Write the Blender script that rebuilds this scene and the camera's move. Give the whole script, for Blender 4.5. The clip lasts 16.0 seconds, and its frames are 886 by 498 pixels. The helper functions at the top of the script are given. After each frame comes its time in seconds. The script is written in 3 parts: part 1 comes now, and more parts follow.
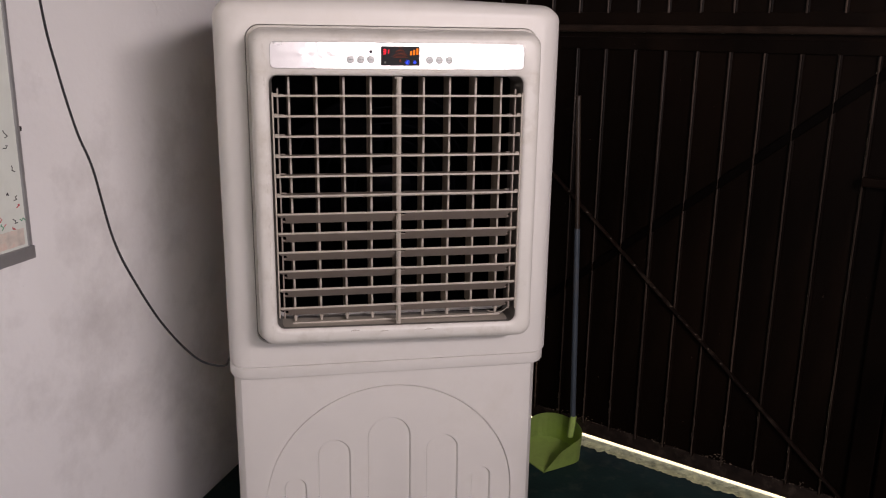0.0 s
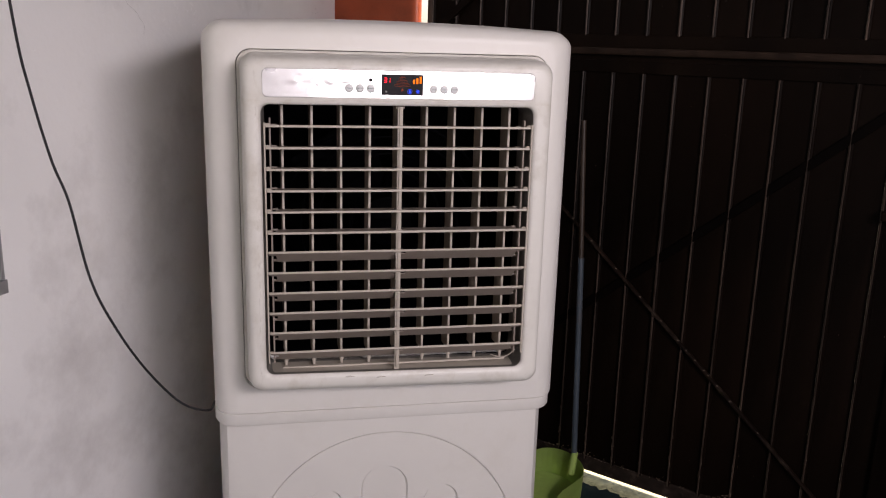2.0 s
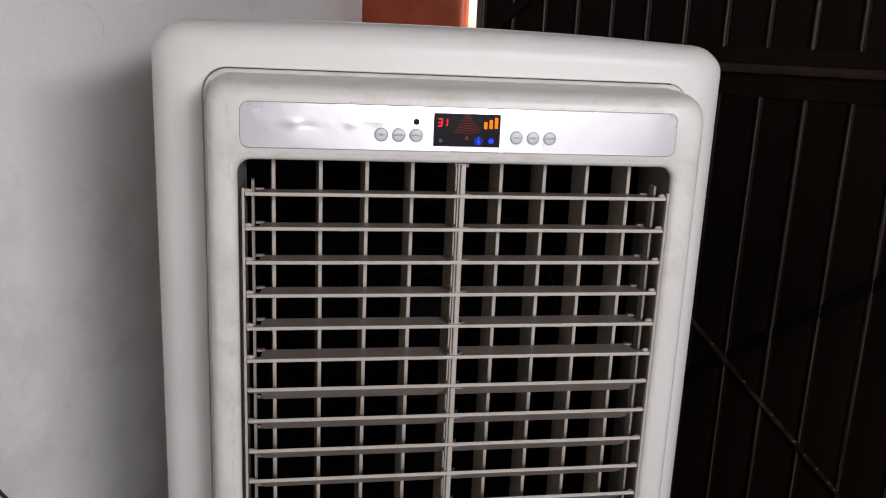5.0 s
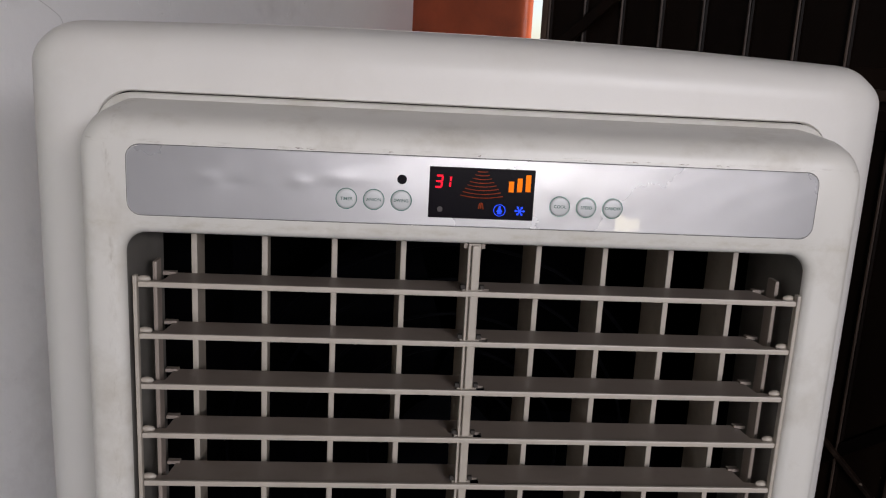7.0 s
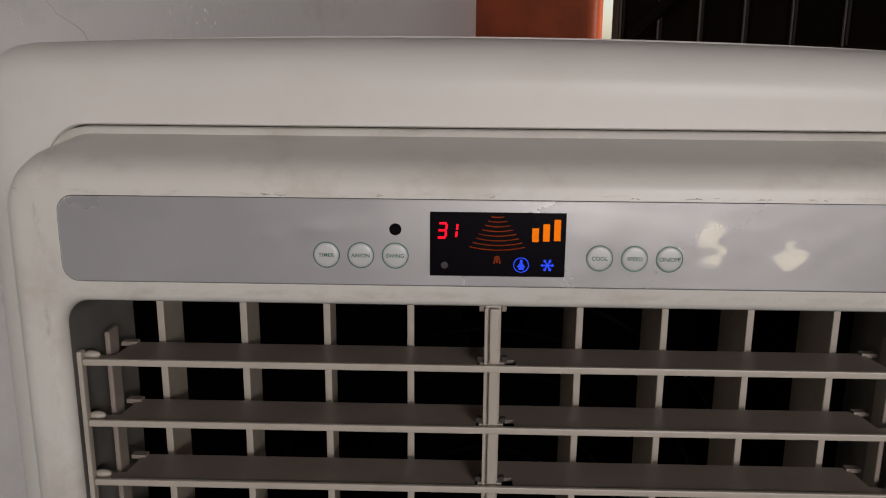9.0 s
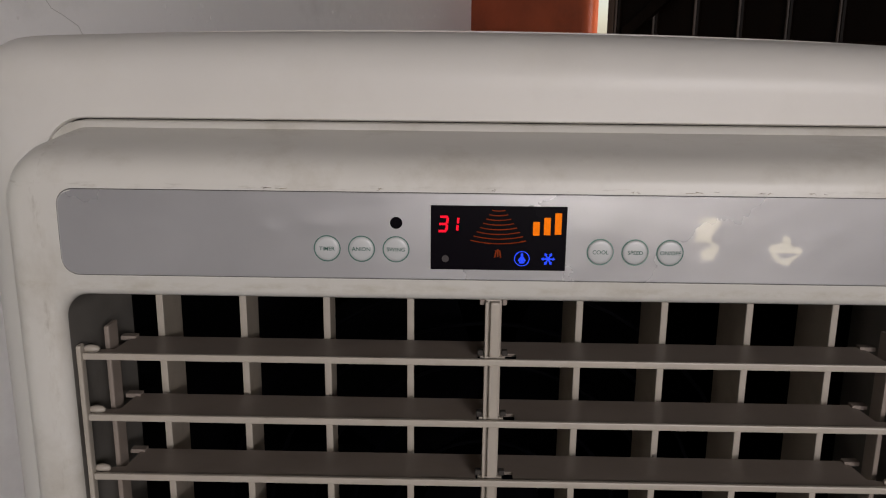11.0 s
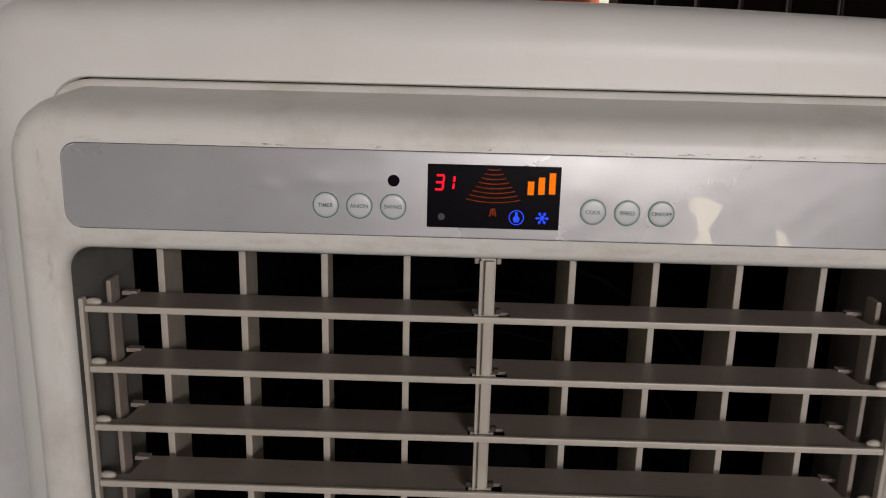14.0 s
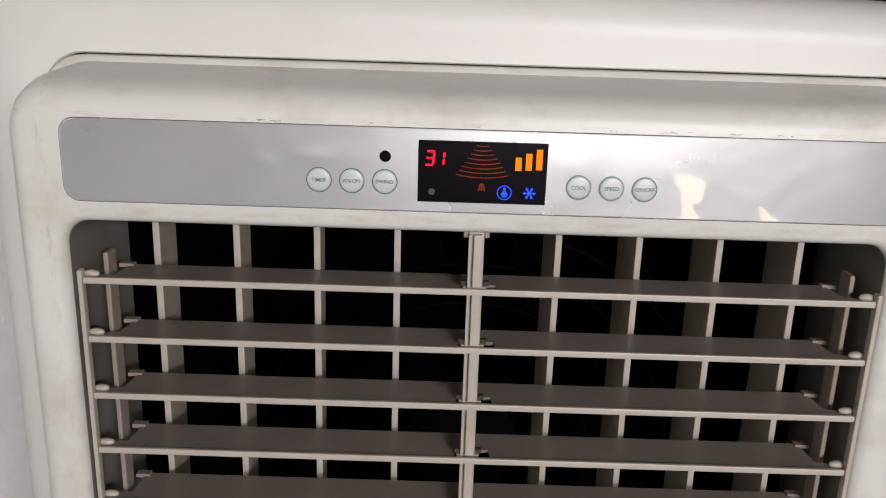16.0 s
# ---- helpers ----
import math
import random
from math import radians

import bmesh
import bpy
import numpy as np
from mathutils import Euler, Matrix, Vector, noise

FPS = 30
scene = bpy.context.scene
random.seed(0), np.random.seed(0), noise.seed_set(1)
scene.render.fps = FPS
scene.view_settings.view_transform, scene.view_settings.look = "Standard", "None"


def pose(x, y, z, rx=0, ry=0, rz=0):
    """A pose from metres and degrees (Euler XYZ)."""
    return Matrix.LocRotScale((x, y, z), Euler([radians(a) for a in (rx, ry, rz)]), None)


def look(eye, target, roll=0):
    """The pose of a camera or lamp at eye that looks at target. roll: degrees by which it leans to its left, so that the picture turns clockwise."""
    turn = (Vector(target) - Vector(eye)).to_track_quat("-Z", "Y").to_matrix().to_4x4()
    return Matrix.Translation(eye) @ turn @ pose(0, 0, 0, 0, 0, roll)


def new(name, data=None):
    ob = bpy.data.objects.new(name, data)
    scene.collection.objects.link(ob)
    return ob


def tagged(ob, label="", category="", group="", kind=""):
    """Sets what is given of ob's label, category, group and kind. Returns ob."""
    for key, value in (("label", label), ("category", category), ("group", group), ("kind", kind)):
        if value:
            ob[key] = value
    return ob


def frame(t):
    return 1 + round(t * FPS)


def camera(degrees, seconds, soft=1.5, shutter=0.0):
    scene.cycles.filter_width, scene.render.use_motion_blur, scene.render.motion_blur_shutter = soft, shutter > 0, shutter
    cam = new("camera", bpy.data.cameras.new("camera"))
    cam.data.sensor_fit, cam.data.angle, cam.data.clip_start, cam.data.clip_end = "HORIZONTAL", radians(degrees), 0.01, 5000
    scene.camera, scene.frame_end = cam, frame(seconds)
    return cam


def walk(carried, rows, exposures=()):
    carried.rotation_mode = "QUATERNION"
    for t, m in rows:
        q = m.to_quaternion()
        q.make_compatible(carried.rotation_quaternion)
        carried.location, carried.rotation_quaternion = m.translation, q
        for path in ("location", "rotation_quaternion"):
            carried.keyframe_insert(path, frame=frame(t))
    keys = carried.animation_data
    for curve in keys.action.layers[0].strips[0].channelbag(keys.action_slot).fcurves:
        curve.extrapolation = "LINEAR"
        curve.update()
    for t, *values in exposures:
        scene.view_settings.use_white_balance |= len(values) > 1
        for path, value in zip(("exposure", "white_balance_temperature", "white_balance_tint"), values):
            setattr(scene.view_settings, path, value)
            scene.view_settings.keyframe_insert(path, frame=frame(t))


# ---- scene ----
cam = camera(55.7, 16.0, soft=1.15)
# seconds, eye, yaw, pitch, lean
ROWS = [
    (0, -0.2647, -1.9085, 1.6661, -10.87, -14.53, 0.86),
    (0.5, -0.2718, -1.9009, 1.6758, -11.55, -14.49, 1.16),
    (1, -0.2681, -1.8874, 1.6738, -11.78, -14.03, 1.39),
    (1.5, -0.2627, -1.8346, 1.6945, -11.74, -14.18, 1.69),
    (2, -0.2612, -1.7623, 1.6994, -11.40, -13.81, 1.62),
    (2.5, -0.2672, -1.6669, 1.6994, -11.15, -13.31, 1.59),
    (3, -0.3104, -1.5506, 1.7026, -12.14, -13.10, 2.08),
    (3.5, -0.3385, -1.4172, 1.7219, -13.21, -14.00, 2.74),
    (3.7, -0.3535, -1.3630, 1.7259, -14.05, -14.30, 2.79),
    (5.8, -0.1307, -0.9068, 1.7195, -7.19, -13.30, 2.98),
    (6, -0.1277, -0.8641, 1.7202, -7.07, -13.14, 3.31),
    (6.5, -0.1148, -0.7646, 1.7222, -6.41, -13.09, 3.55),
    (7, -0.0870, -0.6827, 1.7202, -4.64, -12.88, 3.02),
    (7.5, -0.0388, -0.6356, 1.7148, -0.98, -12.04, 1.83),
    (8, -0.0142, -0.5809, 1.7313, 1.25, -13.60, 0.74),
    (8.5, -0.0178, -0.5487, 1.7389, 1.49, -14.04, 0.54),
    (9, -0.0239, -0.5292, 1.7364, 1.45, -13.62, 0.44),
    (11.5, -0.0314, -0.5304, 1.7326, 0.73, -13.83, 0.81),
    (12, -0.0350, -0.5391, 1.7257, 0.36, -13.47, 1.16),
    (12.5, -0.0302, -0.5441, 1.7186, 0.69, -13.25, 1.18),
    (13, -0.0291, -0.5472, 1.7154, 0.73, -13.38, 1.29),
    (13.5, -0.0235, -0.5469, 1.7167, 1.14, -14.04, 1.29),
    (14, -0.0260, -0.5458, 1.7176, 0.90, -14.62, 1.40),
    (14.5, -0.0303, -0.5443, 1.7193, 0.49, -15.28, 1.58),
    (15, -0.0342, -0.5455, 1.7185, 0.11, -15.55, 1.77),
    (15.5, -0.0310, -0.5566, 1.7193, -0.07, -15.89, 1.89),
    (16, -0.0276, -0.5628, 1.7210, -0.05, -16.28, 1.82),
]
walk(cam, [(t, pose(x, y, z, 90 + pitch, 0, yaw) @ pose(0, 0, 0, 0, 0, lean)) for t, x, y, z, yaw, pitch, lean in ROWS],
     exposures=[(0, 0.92, 7150, 28), (0.5, 0.97, 6750, 22), (1.5, 0.98, 6850, 26), (2.3, 0.95, 6900, 25), (3.2, 1.05, 6600, 12), (6, 1.02, 6450, 21), (6.5, 0.88, 6450, 19), (7.2, 0.70, 6650, 18), (8, 0.42, 7250, 18), (9, 0.38, 7000, 18),
                (12.5, 0.44, 6950, 18), (14, 0.54, 6950, 18), (16, 1.15, 6700, 16)])

# ---- light ----
world = bpy.data.worlds.new("sky")
scene.world = world
world.use_nodes = True
wn = world.node_tree.nodes
sky = wn.new("ShaderNodeTexSky")
sky.sky_type, sky.sun_disc = "NISHITA", False
SUN_EL, SUN_AZ = radians(55), radians(115)  # azimuth from +y towards +x
sky.sun_elevation, sky.sun_rotation = SUN_EL, SUN_AZ
wn["Background"].inputs[1].default_value = 0.12
world.node_tree.links.new(sky.outputs[0], wn["Background"].inputs[0])
sun = new("sun", bpy.data.lights.new("sun", "SUN"))
sun.data.energy, sun.data.angle, sun.data.color = 5.0, radians(0.6), (1.0, 0.95, 0.86)
sun.matrix_world = look((math.sin(SUN_AZ) * 9, math.cos(SUN_AZ) * 9, 9 * math.tan(SUN_EL)), (0, 0, 0))


def window_light(place, target, w, h, power):
    """The sky's light in a window's opening."""
    lamp = new("window_sky_light", bpy.data.lights.new("window_sky_light", "AREA"))
    lamp.data.shape, lamp.data.size, lamp.data.size_y = "RECTANGLE", w, h
    lamp.data.energy, lamp.data.color = power, (0.97, 0.98, 1.0)
    lamp.matrix_world = look(place, target)


window_light((1.16, -3.11, 2.42), (-0.25, 0.6, 1.35), 1.05, 0.34, 35)   # the high strip window
window_light((0.57, -3.68, 1.72), (0.0, 0.2, 1.45), 1.2, 0.84, 17)       # the tall window


# ---- materials ----
def material(name, colour, rough=0.5, metal=0.0, mottle=0.12, scale=6.0, grain=0.0, grain_scale=120.0, dirt=None, dirt_amount=0.5,
             dirt_scale=3.0, emit=0.0, coat=0.0, coat_rough=0.06, coat_ior=1.5, stretch=(1, 1, 1), island=0.0, spec=0.5):
    m = bpy.data.materials.new(name)
    m.use_nodes = True
    nt = m.node_tree
    b = nt.nodes["Principled BSDF"]
    link = nt.links.new
    co = nt.nodes.new("ShaderNodeTexCoord")
    mp = nt.nodes.new("ShaderNodeMapping")
    mp.inputs["Scale"].default_value = stretch
    link(co.outputs["Object"], mp.inputs[0])
    n1 = nt.nodes.new("ShaderNodeTexNoise")
    n1.inputs["Scale"].default_value, n1.inputs["Detail"].default_value = scale, 6
    link(mp.outputs[0], n1.inputs["Vector"])
    r1 = nt.nodes.new("ShaderNodeMapRange")
    r1.inputs[3].default_value, r1.inputs[4].default_value = 1 - mottle, 1 + mottle
    r1.inputs[1].default_value, r1.inputs[2].default_value = 0.3, 0.7
    link(n1.outputs[0], r1.inputs[0])
    mul = nt.nodes.new("ShaderNodeVectorMath")
    mul.operation = "SCALE"
    mul.inputs[0].default_value = colour
    link(r1.outputs[0], mul.inputs["Scale"])
    out = mul.outputs[0]
    if island:
        info = nt.nodes.new("ShaderNodeObjectInfo")
        r2 = nt.nodes.new("ShaderNodeMapRange")
        r2.inputs[3].default_value, r2.inputs[4].default_value = 1 - island, 1 + island
        link(info.outputs["Random"], r2.inputs[0])
        mul2 = nt.nodes.new("ShaderNodeVectorMath")
        mul2.operation = "SCALE"
        link(out, mul2.inputs[0])
        link(r2.outputs[0], mul2.inputs["Scale"])
        out = mul2.outputs[0]
    if dirt:
        n2 = nt.nodes.new("ShaderNodeTexNoise")
        n2.inputs["Scale"].default_value, n2.inputs["Detail"].default_value, n2.inputs["Roughness"].default_value = dirt_scale, 9, 0.65
        link(mp.outputs[0], n2.inputs["Vector"])
        ramp = nt.nodes.new("ShaderNodeMapRange")
        ramp.inputs[1].default_value, ramp.inputs[2].default_value = 0.52, 0.75
        ramp.inputs[3].default_value, ramp.inputs[4].default_value = 0.0, dirt_amount
        link(n2.outputs[0], ramp.inputs[0])
        mix = nt.nodes.new("ShaderNodeMix")
        mix.data_type = "RGBA"
        link(ramp.outputs[0], mix.inputs[0])
        link(out, mix.inputs[6])
        mix.inputs[7].default_value = (*dirt, 1)
        out = mix.outputs[2]
    link(out, b.inputs["Base Color"])
    rr = nt.nodes.new("ShaderNodeMapRange")
    rr.inputs[3].default_value, rr.inputs[4].default_value = max(0.02, rough - 0.06), min(1, rough + 0.08)
    link(n1.outputs[0], rr.inputs[0])
    link(rr.outputs[0], b.inputs["Roughness"])
    b.inputs["Metallic"].default_value = metal
    b.inputs["Specular IOR Level"].default_value = spec
    b.inputs["Coat Weight"].default_value = coat
    b.inputs["Coat Roughness"].default_value = coat_rough
    b.inputs["Coat IOR"].default_value = coat_ior
    if grain:
        n3 = nt.nodes.new("ShaderNodeTexNoise")
        n3.inputs["Scale"].default_value, n3.inputs["Detail"].default_value = grain_scale, 5
        link(mp.outputs[0], n3.inputs["Vector"])
        bump = nt.nodes.new("ShaderNodeBump")
        bump.inputs["Strength"].default_value, bump.inputs["Distance"].default_value = grain, 0.004
        link(n3.outputs[0], bump.inputs["Height"])
        link(bump.outputs[0], b.inputs["Normal"])
    if emit:
        b.inputs["Emission Color"].default_value = (*colour, 1)
        b.inputs["Emission Strength"].default_value = emit
    return m


M_SHELL = material("ivory_plastic", (0.66, 0.64, 0.60), 0.42, mottle=0.05, scale=4, grain=0.02, grain_scale=350, dirt=(0.40, 0.36, 0.29), dirt_amount=0.3, dirt_scale=4)
M_BEZEL = material("bezel_plastic", (0.65, 0.63, 0.58), 0.40, mottle=0.04, scale=7, grain=0.02, grain_scale=350, dirt=(0.34, 0.29, 0.21), dirt_amount=0.5, dirt_scale=11)
# pale plastic darkened: the shade on the blades is in this colour
M_LOUVRE_SHADE = material("shaded_louvre_plastic", (0.275, 0.228, 0.193), 0.42, mottle=0.07, scale=20, dirt=(0.19, 0.15, 0.115), dirt_amount=0.4, dirt_scale=30)
# dusty duct plastic, darkened for the shade inside the outlet
M_DUCT_SHADE = material("shaded_duct_plastic", (0.15, 0.14, 0.125), 0.5, mottle=0.15, scale=14, dirt=(0.07, 0.06, 0.05), dirt_amount=0.6, dirt_scale=18)
M_VANE = material("vane_plastic", (0.42, 0.365, 0.295), 0.5, mottle=0.08, scale=20, dirt=(0.16, 0.12, 0.08), dirt_amount=0.5, dirt_scale=25)
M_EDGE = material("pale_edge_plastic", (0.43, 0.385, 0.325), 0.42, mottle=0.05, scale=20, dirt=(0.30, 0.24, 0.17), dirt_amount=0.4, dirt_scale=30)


def stain(m, axis, place, width, stretch, low, high, amount, colour):
    """A ragged stain along a line of the object: near the place on one axis, broken up by noise."""
    nt = m.node_tree
    link = nt.links.new
    base = nt.nodes["Principled BSDF"].inputs["Base Color"]
    under = base.links[0].from_socket
    co, sep = nt.nodes.new("ShaderNodeTexCoord"), nt.nodes.new("ShaderNodeSeparateXYZ")
    link(co.outputs["Object"], sep.inputs[0])
    off, mag, near = nt.nodes.new("ShaderNodeMath"), nt.nodes.new("ShaderNodeMath"), nt.nodes.new("ShaderNodeMapRange")
    off.operation, mag.operation, near.interpolation_type = "SUBTRACT", "ABSOLUTE", "SMOOTHSTEP"
    off.inputs[1].default_value = place
    link(sep.outputs[axis], off.inputs[0])
    link(off.outputs[0], mag.inputs[0])
    link(mag.outputs[0], near.inputs[0])
    for k, v in enumerate((0.0, width, 1.0, 0.0)):
        near.inputs[k + 1].default_value = v
    mp, ns, cut = nt.nodes.new("ShaderNodeMapping"), nt.nodes.new("ShaderNodeTexNoise"), nt.nodes.new("ShaderNodeMapRange")
    mp.inputs["Scale"].default_value = stretch
    link(co.outputs["Object"], mp.inputs[0])
    link(mp.outputs[0], ns.inputs["Vector"])
    ns.inputs["Scale"].default_value, ns.inputs["Detail"].default_value, ns.inputs["Roughness"].default_value = 1.0, 8, 0.7
    link(ns.outputs[0], cut.inputs[0])
    for k, v in enumerate((low, high, 0.0, amount)):
        cut.inputs[k + 1].default_value = v
    both, mix = nt.nodes.new("ShaderNodeMath"), nt.nodes.new("ShaderNodeMix")
    both.operation, mix.data_type = "MULTIPLY", "RGBA"
    link(near.outputs[0], both.inputs[0])
    link(cut.outputs[0], both.inputs[1])
    link(both.outputs[0], mix.inputs[0])
    link(under, mix.inputs[6])
    mix.inputs[7].default_value = (*colour, 1)
    link(mix.outputs[2], base)


stain(M_BEZEL, 0, -0.3030, 0.0055, (160, 60, 45), 0.52, 0.70, 0.5, (0.26, 0.22, 0.165))
stain(M_BEZEL, 0, -0.3010, 0.016, (30, 30, 12), 0.48, 0.70, 0.45, (0.42, 0.37, 0.29))
stain(M_BEZEL, 2, 1.6432, 0.0028, (50, 60, 300), 0.53, 0.68, 0.45, (0.28, 0.24, 0.18))
stain(M_BEZEL, 2, 1.5760, 0.005, (40, 60, 120), 0.45, 0.68, 0.45, (0.40, 0.35, 0.24))
M_SCUFF = material("scuff", (0.30, 0.265, 0.21), 0.8, mottle=0.5, scale=160)
M_SEAM = material("dark_seam", (0.05, 0.045, 0.04), 0.8, spec=0.2)
# plenum and fan colours hold the outlet's deep shade, hence near-black
M_PLENUM_SHADE = material("plenum_shade_black", (0.002, 0.002, 0.003), 0.9, spec=0.05)
M_FAN_SHADE = material("shaded_fan_plastic", (0.0012, 0.0012, 0.002), 0.6, spec=0.02)
M_FILM = material("silver_film", (0.68, 0.672, 0.678), 0.27, metal=0.5, mottle=0.07, scale=9, grain=0.02, grain_scale=60, coat=1.0, coat_rough=0.012, coat_ior=2.3)
M_GLASS = material("display_black", (0.004, 0.003, 0.005), 0.25, mottle=0.0, spec=0.06)
M_BUTTON = material("button_grey", (0.53, 0.54, 0.535), 0.42, metal=0.1, mottle=0.03)
M_RING = material("button_ring_green", (0.05, 0.16, 0.125), 0.5)
M_INK = material("green_ink", (0.05, 0.13, 0.10), 0.6)
M_RED = material("led_red", (0.85, 0.006, 0.022), 0.4, mottle=0, emit=0.75, spec=0.1)
M_ORANGE = material("led_orange", (0.24, 0.035, 0.006), 0.4, mottle=0.4, scale=90, emit=0.085, spec=0.05)
M_AMBER = material("led_amber", (0.26, 0.056, 0.001), 0.4, mottle=0.3, scale=300, emit=2.0, spec=0.05)
M_BLUE = material("led_blue", (0.02, 0.09, 1.0), 0.4, mottle=0, emit=0.4, spec=0.05)
M_OFF = material("led_off", (0.05, 0.04, 0.04), 0.4)
M_WALL = material("white_wall_paint", (0.825, 0.815, 0.805), 0.75, mottle=0.05, scale=1.6, grain=0.22, grain_scale=55, dirt=(0.36, 0.33, 0.31), dirt_amount=0.42, dirt_scale=2.6)
M_CRACK = material("crack_shadow", (0.55, 0.54, 0.52), 0.9)
# unseen walls and roof, set dark so little light bounces into shaded areas
M_DIM_WALL = material("dimmed_unseen_wall", (0.10, 0.097, 0.094), 0.8, mottle=0.05, scale=2.0, grain=0.3, grain_scale=45)
M_DIM_CEIL = material("dimmed_unseen_roof", (0.10, 0.093, 0.09), 0.85, mottle=0.04)
M_FLOOR = material("green_floor_paint", (0.008, 0.026, 0.024), 0.7, spec=0.2, mottle=0.35, scale=5, grain=0.3, grain_scale=60, dirt=(0.09, 0.09, 0.07), dirt_amount=0.4, dirt_scale=12)
M_GROUND = material("outdoor_concrete", (0.62, 0.575, 0.35), 0.9, mottle=0.15, scale=2.5, grain=0.4)
M_BARE = material("worn_threshold", (0.58, 0.57, 0.32), 0.9, mottle=0.4, scale=24, grain=0.6, grain_scale=80, dirt=(0.03, 0.06, 0.035), dirt_amount=1.0, dirt_scale=38)
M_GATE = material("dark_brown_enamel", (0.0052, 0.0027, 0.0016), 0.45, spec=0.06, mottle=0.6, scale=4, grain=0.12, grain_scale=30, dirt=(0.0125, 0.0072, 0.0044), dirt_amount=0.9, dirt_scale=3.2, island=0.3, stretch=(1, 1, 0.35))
# lighter than the sheets: worn enamel with edge highlights in its colour
M_RIB = material("worn_lit_brown_enamel", (0.045, 0.030, 0.022), 0.45, spec=0.2, island=0.55, mottle=0.6, scale=18, grain=0.1, dirt=(0.065, 0.046, 0.035), dirt_amount=0.6, dirt_scale=12, stretch=(1, 1, 0.25))
M_BRACE = material("rusty_brace", (0.0095, 0.005, 0.0032), 0.6, spec=0.12, mottle=0.5, scale=20, grain=0.3, dirt=(0.07, 0.05, 0.036), dirt_amount=0.7, dirt_scale=16)
M_RAIL = material("brown_rail_enamel", (0.024, 0.0145, 0.010), 0.45, spec=0.1, mottle=0.5, scale=14, grain=0.2, grain_scale=40, dirt=(0.0035, 0.002, 0.0015), dirt_amount=0.7, dirt_scale=7)
M_DARK_STRIP = material("dark_diagonal_strip", (0.0016, 0.0009, 0.0006), 0.6, spec=0.04, mottle=0.4, scale=9)
M_RUST = material("rusty_edge", (0.017, 0.011, 0.0085), 0.65, spec=0.15, mottle=0.5, scale=25, grain=0.4, dirt=(0.11, 0.085, 0.065), dirt_amount=0.6, dirt_scale=16)
M_CHIP = material("chipped_paint", (0.13, 0.095, 0.07), 0.7, mottle=0.8, scale=120)
M_BROWN = material("red_brown_paint", (0.30, 0.060, 0.021), 0.33, spec=0.35, mottle=0.25, scale=8, grain=0.15, dirt=(0.10, 0.03, 0.016), dirt_amount=0.4, dirt_scale=10)
M_CABLE = material("black_cable", (0.012, 0.012, 0.014), 0.45, mottle=0.1)
M_PAN = material("lime_plastic", (0.33, 0.47, 0.12), 0.45, mottle=0.08, scale=12, dirt=(0.16, 0.22, 0.07), dirt_amount=0.4, dirt_scale=14)
M_POLE = material("blue_grey_pole", (0.05, 0.066, 0.082), 0.45, mottle=0.15, scale=10, dirt=(0.12, 0.075, 0.045), dirt_amount=0.6, dirt_scale=5)
M_POLE_TOP = material("browned_pole", (0.034, 0.022, 0.014), 0.5, mottle=0.3, scale=14, dirt=(0.03, 0.02, 0.014), dirt_amount=0.6, dirt_scale=20)
M_BOARD = material("whiteboard_enamel", (0.70, 0.74, 0.68), 0.25, mottle=0.06, scale=5, dirt=(0.48, 0.50, 0.42), dirt_amount=0.35, dirt_scale=6)
M_ALU = material("dull_aluminium", (0.42, 0.42, 0.43), 0.45, metal=0.8, mottle=0.1)
M_MARK_R = material("red_marker", (0.55, 0.04, 0.05), 0.6)
M_MARK_K = material("black_marker", (0.03, 0.03, 0.03), 0.6)
M_MARK_G = material("green_marker", (0.04, 0.3, 0.14), 0.6)
M_LABEL = material("label_paper", (0.62, 0.55, 0.48), 0.7, mottle=0.2, scale=40, dirt=(0.5, 0.2, 0.15), dirt_amount=0.5, dirt_scale=40)


# ---- mesh helpers ----
def part(name, bm, mat, parent=None, label="", smooth=False):
    me = bpy.data.meshes.new(name)
    bmesh.ops.recalc_face_normals(bm, faces=bm.faces)
    bm.to_mesh(me)
    bm.free()
    me.materials.append(mat)
    if smooth:
        me.shade_smooth()
        me.set_sharp_from_angle(angle=radians(40))
    ob = new(name, me)
    if parent:
        ob.parent = parent
    return tagged(ob, label)


def twin(ob, name, m, parent):
    """Another piece on the same mesh."""
    o = new(name, ob.data)
    o.parent = parent
    o.matrix_basis = m
    return o


def box(x0, x1, y0, y1, z0, z1, bevel=0.0, bm=None, m=None):
    own = bm is None
    b = bmesh.new() if own else bm
    r = bmesh.ops.create_cube(b, size=1, matrix=pose((x0 + x1) / 2, (y0 + y1) / 2, (z0 + z1) / 2) @ Matrix.Diagonal((x1 - x0, y1 - y0, z1 - z0, 1)))
    vs = r["verts"]
    if bevel:
        es = list({e for v in vs for e in v.link_edges})
        r = bmesh.ops.bevel(b, geom=es, offset=bevel, segments=2, affect="EDGES", profile=0.6)
        vs = list({v for f in r["faces"] for v in f.verts} | {v for v in vs if v.is_valid})
    if m:
        bmesh.ops.transform(b, matrix=m, verts=list({v for v in vs}))
    return b


def rim(x0, x1, z0, z1, r, n=6, rb=None):
    """A rounded rectangle, as points in a plane."""
    pts = []
    q = r if rb is None else rb
    for cx, cz, a0, c in ((x1 - r, z1 - r, 0, r), (x0 + r, z1 - r, 90, r), (x0 + q, z0 + q, 180, q), (x1 - q, z0 + q, 270, q)):
        for i in range(n + 1):
            a = radians(a0 + 90 * i / n)
            pts.append((cx + c * math.cos(a), cz + c * math.sin(a)))
    return pts


